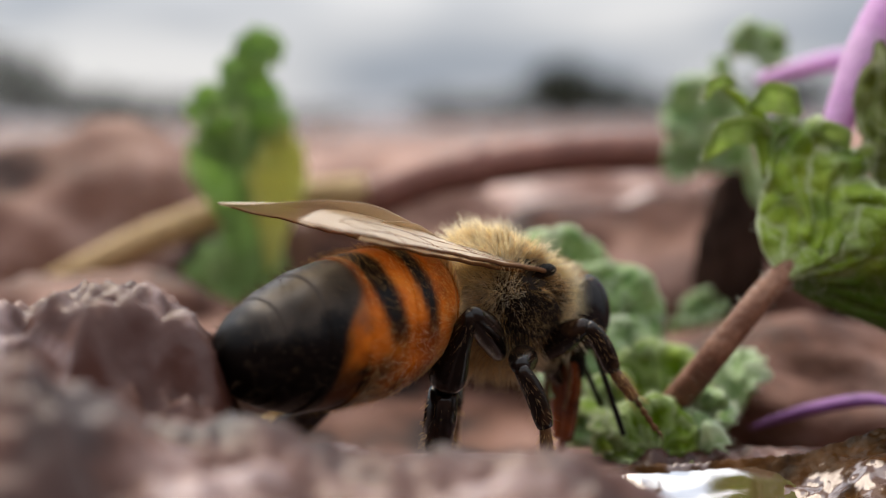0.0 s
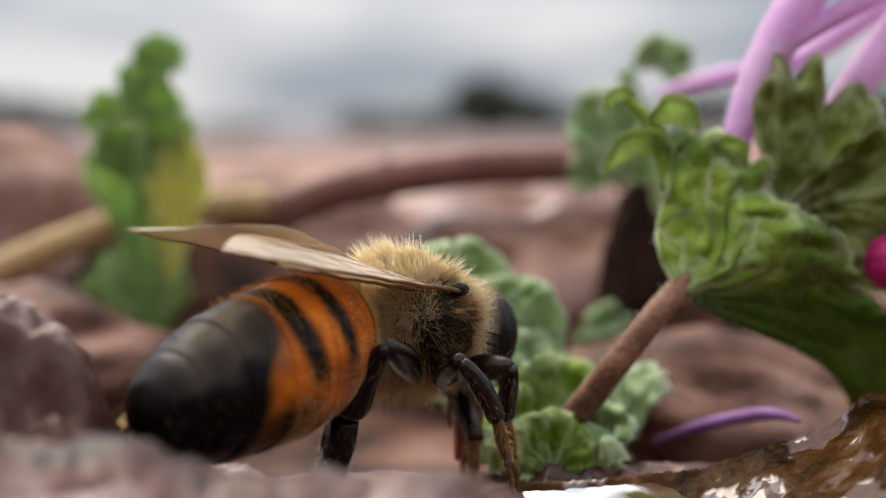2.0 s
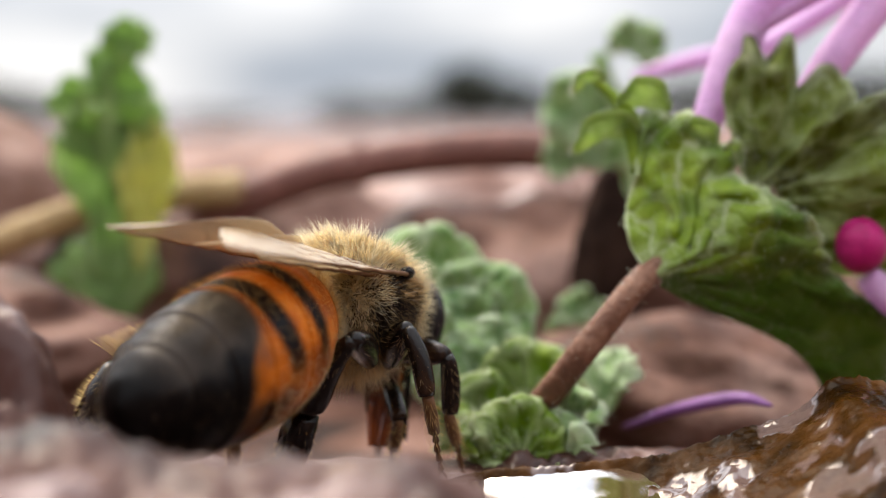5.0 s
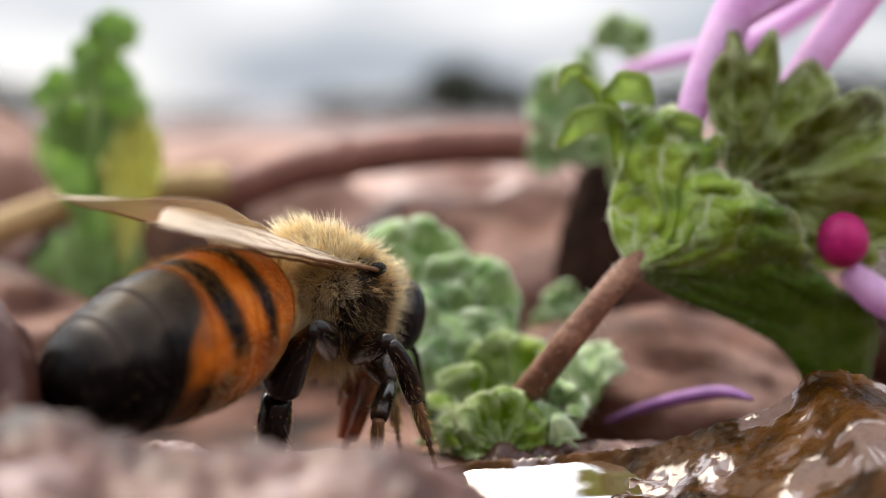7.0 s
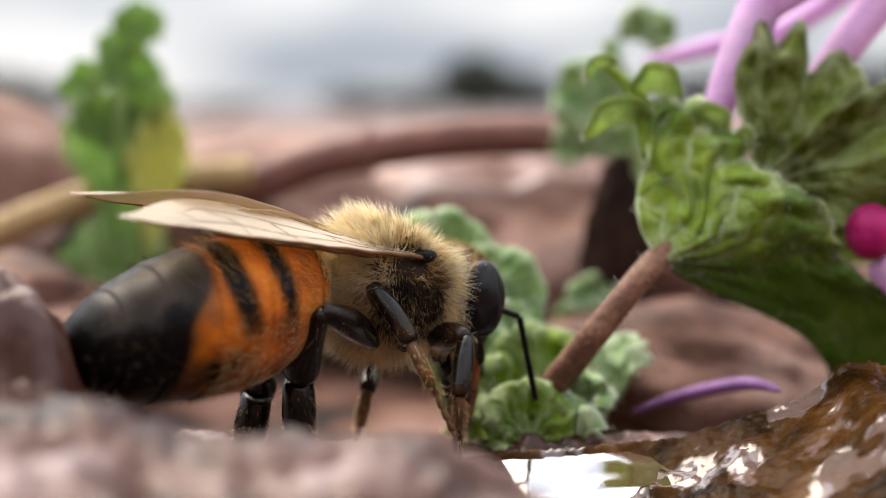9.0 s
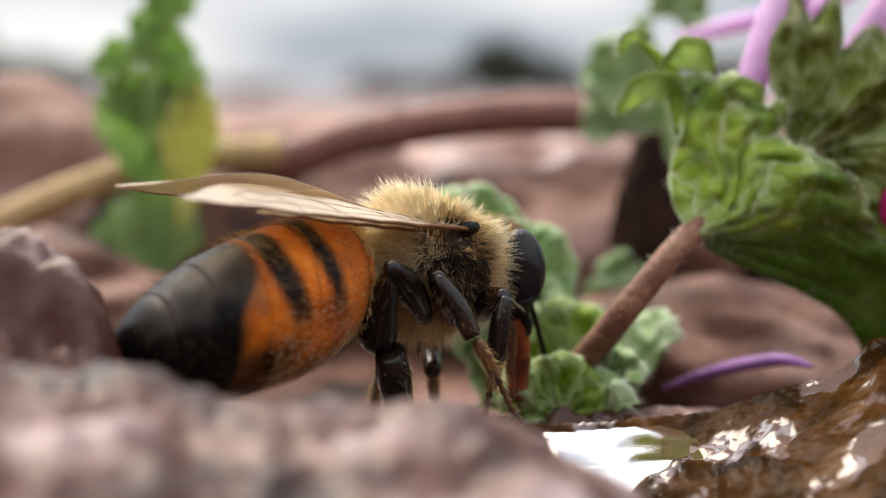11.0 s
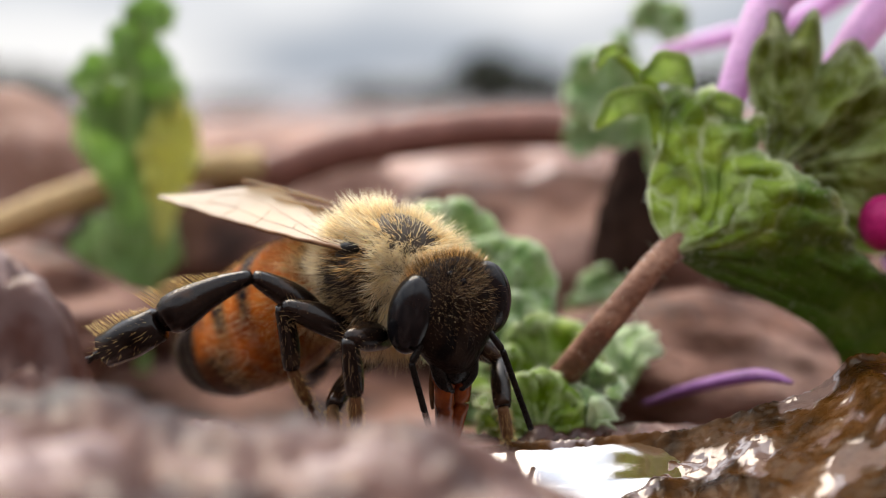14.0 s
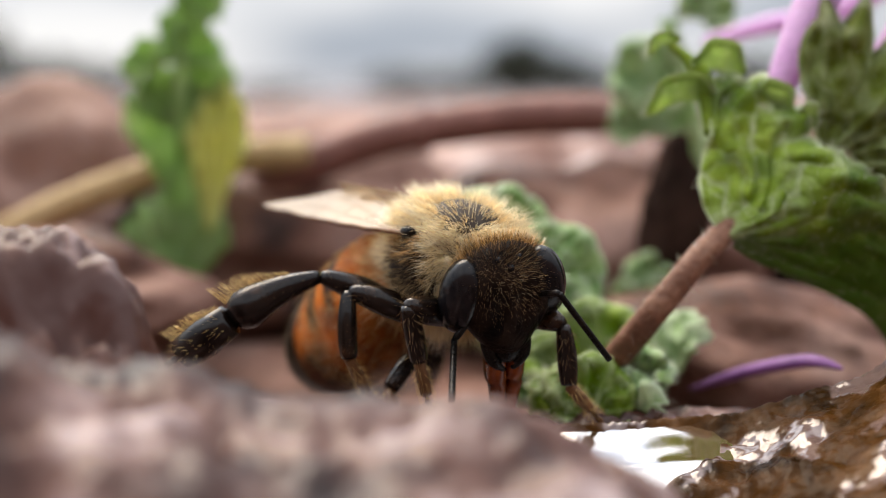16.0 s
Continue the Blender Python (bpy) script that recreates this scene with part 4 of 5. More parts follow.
part("fur", hairs("fur", fur_roots(THORAX, 14000, keep=lambda d: coat_density(d) * (1 - 0.96 * flank(d)), length=(0.5, 1.0)), FUR, RNG, thick=0.009), thorax, "dense tan hairs")
part("fur", hairs("fur", fur_roots(THORAX, 9000, keep=lambda d: coat_density(d) * (1 - 0.93 * flank(d)), length=(0.25, 0.55)), FUR, RNG, thick=0.011), thorax, "short tan undercoat")
part("fur", hairs("fur", fur_roots(THORAX, 800, keep=lambda d: flank(d) * coat_density(d), length=(0.4, 0.8), sweep=(-0.3, 0, -0.4)), FUR_BROWN, RNG, thick=0.010), thorax, "brown tufts on the sides")
part("fur", hairs("fur", fur_roots(THORAX, 1300, keep=lambda d: max(0.03, flank(d)) * (0.05 + 0.95 * coat_density(d)), length=(0.4, 0.85), sweep=(-0.3, 0, -0.4)), FUR_OCHRE, RNG, thick=0.010), thorax, "golden brown tufts on the sides")
part("fur", hairs("fur", fur_roots(THORAX, 6000, keep=lambda d: coat_density(d) * (1 - 0.96 * flank(d)), length=(0.9, 1.35), sweep=(-0.2, 0, 0)), FUR_CREAM, RNG, thick=0.010), thorax, "long loose cream hairs")
part("fur", hairs("fur", fur_roots(THORAX, 800, keep=lambda d: ease(-0.3, -0.5, d.x) * ease(0.25, 0.5, abs(d.y)) * ease(0.7, 0.5, d.z) * ease(-0.25, 0.1, d.z), length=(0.8, 1.2), sweep=(-0.3, 0, 0)), FUR_CREAM, RNG, thick=0.009), thorax, "long cream hairs behind the wing roots")
part("fur", hairs("fur", fur_roots(THORAX, 2600, keep=lambda d: ease(0.4, 0.8, abs(d.y)) * ease(0.5, 0.1, d.z), length=(0.35, 0.75)), FUR_BLACK, RNG), thorax, "short dark under-hairs")

# abdomen: overlapping plates from the waist at its origin back to the tip
WAIST, TIP = Vector((-0.6, 0, -0.05)), Vector((-8.85, 0, -1.8))
HALF = [(0, 0.75), (0.5, 1.45), (1.2, 2.0), (2.2, 2.36), (3.2, 2.46), (4.6, 2.36), (6.0, 2.24), (7.0, 1.95), (7.8, 1.5), (8.35, 0.9), (8.66, 0.15)]
BLACK_BANDS = [(0.45, 0.80), (2.58, 3.18), (3.95, 4.70)]


def girth(s):
    i = 0
    while i < len(HALF) - 2 and HALF[i + 1][0] < s:
        i += 1
    (a, b), (c, d) = HALF[i], HALF[i + 1]
    f = (s - a) / (c - a)
    return b + (d - b) * f


def ring_point(s, a, swell=0.0):
    """A point of the abdomen s from the waist, at the angle a round it (0 is the left side, 90 the back)."""
    h = girth(max(0.0, s)) + swell
    axis = WAIST + (TIP - WAIST) * (s / 8.63)
    lift = -0.22 * math.sin(math.pi * min(1, s / 8.6))
    zz = math.sin(a)
    return axis + Vector((0, math.cos(a) * h * 0.97, zz * h * (1.0 - 0.17 * ease(4.6, 8.2, s) if zz > 0 else 0.92) + lift))


def darkness(s, a):
    up = math.sin(a)
    w = 0.08 * n3(a * 2.2, s * 0.7, 2.0)
    v = 0.0
    lean = s + 0.62 * ease(0.95, -0.3, up)  # the bands lean forwards down the sides
    for lo, hi in BLACK_BANDS:
        taper = 0.22 * ease(0.6, -0.4, up)
        amount = (1 - 0.35 * ease(0.3, -0.3, up)) * ease(-0.35, 0.05, up) if lo > 1 else 0.85 * ease(-0.1, 0.5, up)
        v = max(v, ease(lo + taper - 0.24 + w, lo + taper + 0.12 + w, lean) * ease(hi + 0.16 + w * 0.3, hi - 0.12 + w * 0.3, lean) * amount)
    start = 4.55 + 0.85 * ease(0.8, 0.15, up) + w
    v = max(v, ease(start, start + 0.5, s) * (0.55 + 0.45 * ease(-0.9, -0.2, up)), ease(6.2 + w, 6.9 + w, s))
    # darker low on the flanks and towards the underside
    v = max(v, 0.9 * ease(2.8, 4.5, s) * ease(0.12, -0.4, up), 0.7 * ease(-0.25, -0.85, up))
    streak = n3(s * 1.6, a * 5.0, 4.0, 3)
    v = max(v, ease(5.0 + w, 6.0 + w, s))
    return min(1.0, max(0.0, v + 0.35 * streak * ease(0.35, -0.2, up) * ease(0.5, 2.5, s) * ease(5.6, 4.6, s)))


def painted_sheen(s, a):
    """Grey-brown sky sheen, put into the colour on the upper side of the rear rings."""
    edge = 0.35 * n3(s * 0.9, a * 2.0, 7.0, 3)
    ring = 0.75 + 0.25 * math.cos(2 * math.pi * (s - 4.85) / 1.4)
    return 0.8 * ring * ease(4.6, 5.3, s) * ease(8.5, 7.2, s) * ease(0.22 + edge, 0.5 + edge, math.sin(a))


abdomen = None
PLATES = [0.0, 0.85, 3.2, 4.85, 6.3, 7.5, 8.63]
for i in range(6):
    s0, s1 = PLATES[i] - (0.25 if i else 0), PLATES[i + 1]
    nS, nA = 14, 56
    verts, dark, sheen = [], [], []
    for j in range(nS + 1):
        f = j / nS
        s = s0 + (s1 - s0) * f
        for q in range(nA):
            a = 2 * math.pi * q / nA
            verts.append(tuple(ring_point(s, a, 0.025 * ease(0.4, 1, f) - 0.05 * (1 - ease(0, 0.3, f)))))
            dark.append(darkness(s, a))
            sheen.append(painted_sheen(s, a))
    for q in range(nA):
        a = 2 * math.pi * q / nA
        verts.append(tuple(ring_point(s1 + 0.02, a, -0.10)))
        dark.append(darkness(s1, a))
        sheen.append(painted_sheen(s1, a))
    faces = [(j * nA + q, j * nA + (q + 1) % nA, (j + 1) * nA + (q + 1) % nA, (j + 1) * nA + q) for j in range(nS + 1) for q in range(nA)]
    me = raw("abdomen" if i == 0 else "plate", verts, faces, ORANGE, attrs={"dark": dark, "sheen": sheen})
    if i == 0:
        abdomen = part("abdomen", me, bee, "orange abdomen with black bands and a black tip")
    else:
        part("plate", me, abdomen)


def belly_hairs(count, mat, lo, hi, length, thick=0.006, low=False):
    roots = []
    for _ in range(count):
        s, a = RNG.uniform(lo, hi), RNG.uniform(3.0, 6.42) if low else RNG.uniform(0, 6.28)
        p = ring_point(s, a)
        nrm = Vector((0, math.cos(a), math.sin(a)))
        roots.append((p, nrm * 0.6 + Vector((-1, RNG.uniform(-0.3, 0.3), RNG.uniform(-0.3, 0.3))), RNG.uniform(*length)))
    return hairs("fur", roots, mat, RNG, thick=thick)


part("fur", belly_hairs(900, FUR_BROWN, 0.1, 5.0, (0.15, 0.35), 0.003), abdomen, "sparse short pale hairs")
part("fur", belly_hairs(2600, FUR_OCHRE, 0.1, 2.0, (0.2, 0.42), 0.004), abdomen, "pale fringe on the front rings")
part("fur", belly_hairs(700, FUR_DARK, 4.6, 8.3, (0.2, 0.4)), abdomen, "sparse short dark hairs")
part("fur", belly_hairs(420, FUR_FAINT, 4.4, 8.0, (0.14, 0.3), 0.0018), abdomen, "thin pale hairs on the dark rings")
part("fur", belly_hairs(4600, FUR_OCHRE, 0.3, 4.8, (0.2, 0.42), 0.0032), abdomen, "fine golden down")
part("fur", belly_hairs(1100, FUR_CREAM, 0.6, 4.6, (0.25, 0.5), 0.0034, low=True), abdomen, "longer cream hairs under the belly")
part("fur", hairs("fur", [(ring_point(RNG.uniform(0.1, 0.9), a_), Vector((-0.6, math.cos(a_), math.sin(a_))), RNG.uniform(0.4, 0.8)) for a_ in [RNG.uniform(0, 6.28) for _ in range(1300)]], FUR, RNG), abdomen, "pale hairs round the waist")


# head
def head_shape(p):
    low_ = ease(0.3, -2.1, p.z)
    pit = 0.24 * math.exp(-((abs(p.y) - 0.3) / 0.4) ** 2 - ((p.z + 0.25) / 0.7) ** 2) if p.x > 0 else 0.0
    return Vector((p.x * (1 - 0.15 * low_ - pit) + 0.35 * low_, p.y * (1 - 0.40 * low_), p.z * (1 + 0.10 * low_) * (0.80 if p.z > 0 else 1)))


head = part("head", ellipsoid("head", 1.15, 1.9, 2.05, FACE, 60, 40, head_shape, (0.95, 0, -0.55)), bee, "dark hairy head")
for sgn in (-1, 1):
    eye_me = ellipsoid("eye", 0.82, 0.72, 1.32, EYE, 32, 22)
    part("eye", eye_me, head, "large glossy black compound eye", at(1.05, sgn * 1.40, -0.48, sgn * 10, 6, sgn * 20))


for y_, z_, x_ in ((-0.34, 0.78, 1.55), (0.34, 0.78, 1.55), (0, 0.56, 1.78)):
    part("ocellus", ellipsoid("ocellus", 0.11, 0.13, 0.13, EYE, 12, 8), head, "small glossy simple eye", at(x_, y_, z_))
for sgn in (-1, 1):
    part("antenna_socket", ellipsoid("antenna_socket", 0.12, 0.2, 0.2, BLACK, 14, 10), head, m=at(1.72, sgn * 0.42, -0.62))


def head_keep(d):
    return ease(0.5, 0.8, d.z) * ease(0.9, 0.3, d.x) if abs(d.y) < 0.8 else 0.0


part("fur", hairs("fur", fur_roots((1.2, 1.9, 2.05), 1200, (0.95, 0, -0.55), head_keep, (0.18, 0.42), (0.2, 0, 0.2)), FUR_UMBER, RNG, thick=0.0055), head, "brown hairs on the crown")
part("fur", hairs("fur", fur_roots((1.14, 1.75, 2.0), 500, (0.98, 0, -0.55), lambda d: ease(0.2, 0.6, d.x), (0.06, 0.16), (0.2, 0, -0.2)), FUR_BLACK, RNG, thick=0.007), head, "short brown face hairs")
part("fur", hairs("fur", fur_roots((1.2, 1.9, 2.05), 700, (0.95, 0, -0.55), lambda d: ease(0.45, 0.8, d.z) * ease(0.3, -0.15, d.x), (0.3, 0.62), (0.2, 0, 0.25)), FUR_OCHRE, RNG, thick=0.005), head, "tawny hairs on the crown")
part("fur", hairs("fur", fur_roots((1.2, 1.95, 2.05), 900, (0.85, 0, -0.55), lambda d: ease(-0.3, -0.5, d.x), (0.4, 0.75), (0.1, 0, 0)), FUR_CREAM, RNG, thick=0.007), head, "pale ruff behind the eyes")
for sgn in (-1, 1):
    part("fur", hairs("fur", [(Vector((1.05 + 0.72 * math.cos(b_) - 0.05, sgn * 1.52, -0.5 + 1.30 * math.sin(b_))), Vector((0.35 * math.cos(b_) - 0.2, sgn * 0.8, 0.6 * math.sin(b_))), RNG.uniform(0.2, 0.38)) for b_ in [RNG.uniform(2.0, 4.4) for _ in range(260)]], FUR_CREAM, RNG, thick=0.0045), head, "pale fringe round the eye")
part("fur", hairs("fur", fur_roots((1.15, 1.75, 2.0), 140, (0.98, 0, -0.55), lambda d: ease(0.1, 0.3, d.x) * ease(0.75, 0.6, d.x) * ease(-0.1, 0.4, d.z), (0.25, 0.5), (0.3, 0, 0.15)), FUR_BROWN, RNG, thick=0.006), head, "brown hairs over the brow")
part("fur", hairs("fur", fur_roots((1.15, 1.7, 2.0), 450, (0.99, 0, -0.55), lambda d: ease(0.3, 0.6, d.x) * ease(-0.5, 0.1, d.z), (0.12, 0.28), (0.3, 0, -0.2)), FUR_BROWN, RNG, thick=0.0045), head, "fine brown down on the face")
part("fur", hairs("fur", fur_roots((1.15, 1.3, 2.0), 420, (0.98, 0, -0.55), lambda d: ease(0.0, 0.3, d.x) * ease(0.3, 0.6, d.z) * ease(0.95, 0.6, abs(d.y)), (0.25, 0.55), (0.2, 0, 0.2)), FUR_BROWN, RNG, thick=0.0045), head, "long soft brown hairs on the brow and face")
part("fur", hairs("fur", fur_roots((1.15, 1.3, 2.0), 160, (0.98, 0, -0.55), lambda d: ease(0.1, 0.4, d.x) * ease(-0.1, 0.3, d.z), (0.3, 0.55), (0.2, 0, 0.2)), FUR, RNG, thick=0.0030), head, "long pale hairs on the brow")
part("clypeus", ellipsoid("clypeus", 0.26, 0.62, 0.72, FACE, 24, 16), head, "dark plate above the mouth", at(1.76, 0, -1.62, 0, -6, 0))
part("labrum", ellipsoid("labrum", 0.22, 0.46, 0.5, BLACK, 18, 12), head, m=at(1.58, 0, -2.42, 0, 4, 0))
for sgn in (-1, 1):
    part("mandible", tube("mandible", bezier([(1.3, sgn * 0.62, -2.1), (1.5, sgn * 0.55, -2.7), (1.5, sgn * 0.14, -3.2)], 6), [0.26, 0.26, 0.26, 0.25, 0.24, 0.23, 0.22, 0.21, 0.19, 0.17, 0.15, 0.13, 0.09], BLACK, 12), head)
    part("galea", tube("galea", bezier([(1.2, sgn * 0.34, -2.2), (1.3, sgn * 0.30, -3.6), (1.05, sgn * 0.13, -5.2)], 8), [0.40 - 0.009 * i for i in range(17)], AMBER, 12), head, "amber tongue sheath")
    part("palp", tube("palp", bezier([(0.95, sgn * 0.5, -2.2), (0.9, sgn * 0.55, -3.2), (0.75, sgn * 0.4, -4.0)], 6), [0.13 - 0.006 * i for i in range(13)], TARSUS, 8), head)
part("tongue", tube("tongue", bezier([(1.1, 0, -2.6), (1.15, 0, -4.4), (0.95, 0, -5.75)], 8), [0.22 - 0.005 * i for i in range(17)], AMBER, 12), head, "wet amber tongue dipped into the water")

antennae = {}
SCAPE_LENGTH = 1.5
for side, sgn in (("right", -1), ("left", 1)):
    scape = part("scape", tube("scape", [(0, 0, 0), (0.15, 0, 0), (0.8, 0, 0), (1.4, 0, 0), (1.5, 0, 0)], [0.09, 0.11, 0.10, 0.12, 0.07], BLACK, 10), head)
    path, rad = [], []
    for i in range(11):
        x0 = 3.0 * i / 11
        path += [(x0 + 0.01, 0, 0), (x0 + 0.05, 0, 0), (x0 + 0.23, 0, 0), (x0 + 0.265, 0, 0)]
        rad += [0.098, 0.106, 0.109, 0.100]
    rad[-1] = 0.04
    flag = part("flagellum", tube("flagellum", path, rad, BLACK, 10), head)
    antennae[side] = (scape, flag, Vector((1.35, sgn * 0.75, -0.7)))

for sgn in (-1, 1):
    part("tegula", ellipsoid("tegula", 0.42, 0.2, 0.22, BLACK, 16, 10), thorax, "dark scale over the wing root", at(0.2, sgn * 1.98, 0.95))

for sgn in (-1, 1):
    part("fur", hairs("fur", [(Vector((RNG.gauss(0, 0.55), sgn * RNG.uniform(1.85, 2.05), RNG.gauss(-0.5, 0.35))), Vector((-0.5, sgn * 0.9, RNG.uniform(-0.7, 0.2))), RNG.uniform(0.2, 0.5)) for _ in range(420)], FUR_FAINT, RNG, thick=0.008), thorax, "sparse golden side hairs")
    part("side_plate", ellipsoid("side_plate", 1.3, 0.36, 0.82, FACE, 24, 16), thorax, "bare dark side plate", at(-0.05, sgn * 1.74, -0.58, sgn * -18, 12, 0))

# legs
HIPS = {"front": (1.15, 1.25, -2.0), "middle": (0.0, 1.5, -2.1), "hind": (-1.25, 1.5, -1.9)}
LENGTHS = {"front": (2.2, 2.0, 2.6), "middle": (2.7, 2.2, 3.0), "hind": (3.15, 3.25, 3.7)}


def limb(name, length, profile, mat, deep=1.0, bristle=None):
    """One piece of a leg along +x; profile: (share of the length, half width)."""
    n_ = 14
    path = [(length * i / n_, 0, 0.05 * length * math.sin(math.pi * i / n_)) for i in range(n_ + 1)]
    return tube(name, path, [lerp(profile, i / n_) for i in range(n_ + 1)], mat, 14, deep)


def bristles(length, count, where, mat, ln=(0.2, 0.4), width=0.2):
    roots = []
    for _ in range(count):
        x = RNG.uniform(*where) * length
        a = RNG.uniform(0, 6.28)
        roots.append((Vector((x, math.cos(a) * width, math.sin(a) * width)), Vector((0.8, math.cos(a), math.sin(a))), RNG.uniform(*ln)))
    return hairs("bristle_fringe", roots, mat, RNG, thick=0.0042)


def comb(length, mat, ln, where, width):
    """A row of long curved bristles along the edge of a hind leg."""
    roots = []
    for i in range(96):
        f = (i + RNG.uniform(-0.3, 0.3)) / 96
        x = (where[0] + (where[1] - where[0]) * f) * length
        roots.append((Vector((x, RNG.uniform(-0.12, 0.12), width * (0.72 + 0.28 * f))), Vector((0.5, RNG.uniform(-0.1, 0.1), 1)), ln[0] + (ln[1] - ln[0]) * ease(0, 0.45, f) * RNG.uniform(0.85, 1.1)))
    return hairs("bristle_fringe", roots, mat, RNG, thick=0.0095, bend=0.14)


def foot(length, wide, mat):
    """Metatarsus, four short joints and two claws."""
    b = length * (0.62 if wide > 0.4 else 0.5)
    path, rad = [(0, 0, 0), (0.06, 0, 0), (b * 0.5, 0, 0), (b * 0.95, 0, 0), (b, 0, 0)], [wide * 0.55, wide * 0.85, wide, wide * 0.86, wide * 0.5]
    for i in range(4):
        x = b + (length - b) * i / 4
        step = (length - b) / 4
        path += [(x + 0.02, 0, -0.02 * i), (x + step * 0.75, 0, -0.02 * i), (x + step * 0.96, 0, -0.02 * i)]
        rad += [0.07, 0.12, 0.06]
    v, f = tube_data(path, rad, 12, 1.2 if wide > 0.4 else 1.0)
    for s in (-1, 1):
        v2, f2 = tube_data([(length - 0.05, 0, -0.06), (length + 0.18, s * 0.12, -0.03), (length + 0.34, s * 0.2, -0.16)], [0.05, 0.04, 0.012], 6, start=len(v))
        v += v2
        f += f2
    return raw("tarsus", v, f, mat)


legs = {}
for nm in HIPS:
    lf, lt, la = LENGTHS[nm]
    hind = nm == "hind"
    femur_me = limb("femur", lf, [(0, 0.22), (0.12, 0.34), (0.5, 0.48), (0.9, 0.32), (1, 0.2)], LEG)
    tibia_me = limb("tibia", lt, [(0, 0.19), (0.1, 0.26), (0.5, 0.47 if hind else 0.33), (0.88, 0.60 if hind else 0.31), (1, 0.26)], LEG, 1.12 if hind else 1.0)
    foot_me = foot(la, 0.55 if hind else 0.22, LEG if hind else TARSUS)
    for side, sgn in (("right", -1), ("left", 1)):
        hip = Vector(HIPS[nm])
        hip.y *= sgn
        femur = part("femur", femur_me, bee)
        tibia = part("tibia", tibia_me, bee)
        tarsus = part("tarsus", foot_me, bee)
        part("bristle_fringe", bristles(lf, 150, (0.05, 0.95), FUR_BROWN, (0.25, 0.5), 0.28), femur)
        part("bristle_fringe", bristles(lt, 150, (0.1, 0.95), FUR_BROWN, (0.15, 0.32), 0.3), tibia)
        part("bristle_fringe", bristles(la, 190 if hind else 240, (0.05, 0.62), FUR_GOLD, (0.14, 0.3), 0.48 if hind else 0.19), tarsus)
        if hind:
            part("bristle_fringe", comb(lt, FUR_GOLD, (0.4, 0.9), (0.25, 1.0), 0.54), tibia, "golden comb bristles")
            part("bristle_fringe", comb(la, FUR_GOLD, (0.4, 0.65), (0.02, 0.6), 0.52), tarsus, "golden comb bristles")
        legs[nm, side] = (femur, tibia, tarsus, hip, lf, lt)

# wings
def wing_mesh(length, width, sgn, hind=False):
    """A wing along -x whose front edge is straight; the blade runs inwards."""
    nU, nW = 40, 14
    shape = [(0, 0.10), (0.12, 0.30), (0.35, 0.66), (0.60, 0.98), (0.72, 0.97), (0.84, 0.66), (0.93, 0.33), (1, 0.05)]
    verts, faces = [], []
    for i in range(nU + 1):
        u = i / nU
        w = lerp(shape, u) * width
        for j in range(nW + 1):
            f = j / nW
            x = -u * length
            y = -sgn * (f * w - 0.10 * length * math.sin(math.pi * u) * 0.2)
            z = 0.06 * math.sin(math.pi * f) * u + 0.05 * n3(u * 7, f * 3, 3.0) - 0.06 * f * f * math.sin(u * 9) + 0.006 * math.sin(f * 19) * u
            verts.append((x, y, z))
    k = nW + 1
    faces = [(i * k + j, i * k + j + 1, (i + 1) * k + j + 1, (i + 1) * k + j) for i in range(nU) for j in range(nW)]

    def on(u, f):
        a, c = min(nU - 1e-6, max(0, u * nU)), min(nW - 1e-6, max(0, f * nW))
        i, j = int(a), int(c)
        p, q = Vector(verts[i * k + j]).lerp(Vector(verts[i * k + j + 1]), c - j), Vector(verts[(i + 1) * k + j]).lerp(Vector(verts[(i + 1) * k + j + 1]), c - j)
        return p.lerp(q, a - i) + Vector((0, 0, 0.012))

    lines = [[(u / 20, 0.0) for u in range(20)]]
    if not hind:
        lines += [[(0.02, 0.2), (0.25, 0.30), (0.45, 0.28), (0.62, 0.30)], [(0.05, 0.5), (0.25, 0.55), (0.5, 0.62), (0.72, 0.66)], [(0.1, 0.85), (0.35, 0.9), (0.6, 0.95)],
                  [(0.45, 0.06), (0.47, 0.28)], [(0.62, 0.04), (0.62, 0.3), (0.70, 0.62)], [(0.62, 0.3), (0.76, 0.26), (0.84, 0.06)], [(0.47, 0.3), (0.5, 0.6)], [(0.3, 0.32), (0.32, 0.56)], [(0.72, 0.66), (0.80, 0.5), (0.76, 0.28)]]
    else:
        lines += [[(0.05, 0.4), (0.4, 0.45), (0.7, 0.5)], [(0.1, 0.75), (0.5, 0.8)], [(0.4, 0.1), (0.42, 0.45)]]
    vv, vf = [], []
    for n_, ln in enumerate(lines):
        pts_ = []
        for (a, b), (c, d) in zip(ln, ln[1:]):
            pts_ += [on(a + (c - a) * s / 6, b + (d - b) * s / 6) for s in range(6)]
        pts_.append(on(*ln[-1]))
        clean = [pts_[0]] + [q for p_, q in zip(pts_, pts_[1:]) if (q - p_).length > 0.05]
        if len(clean) < 2:
            continue
        r = [(0.085 - 0.05 * i_ / len(clean)) if n_ == 0 else 0.014 - 0.006 * i_ / len(clean) for i_ in range(len(clean))]
        v2, f2 = tube_data(clean, r, 6, start=len(vv))
        vv += v2
        vf += f2
    return raw("wing", verts, faces, WING), raw("vein_network", vv, vf, VEIN)


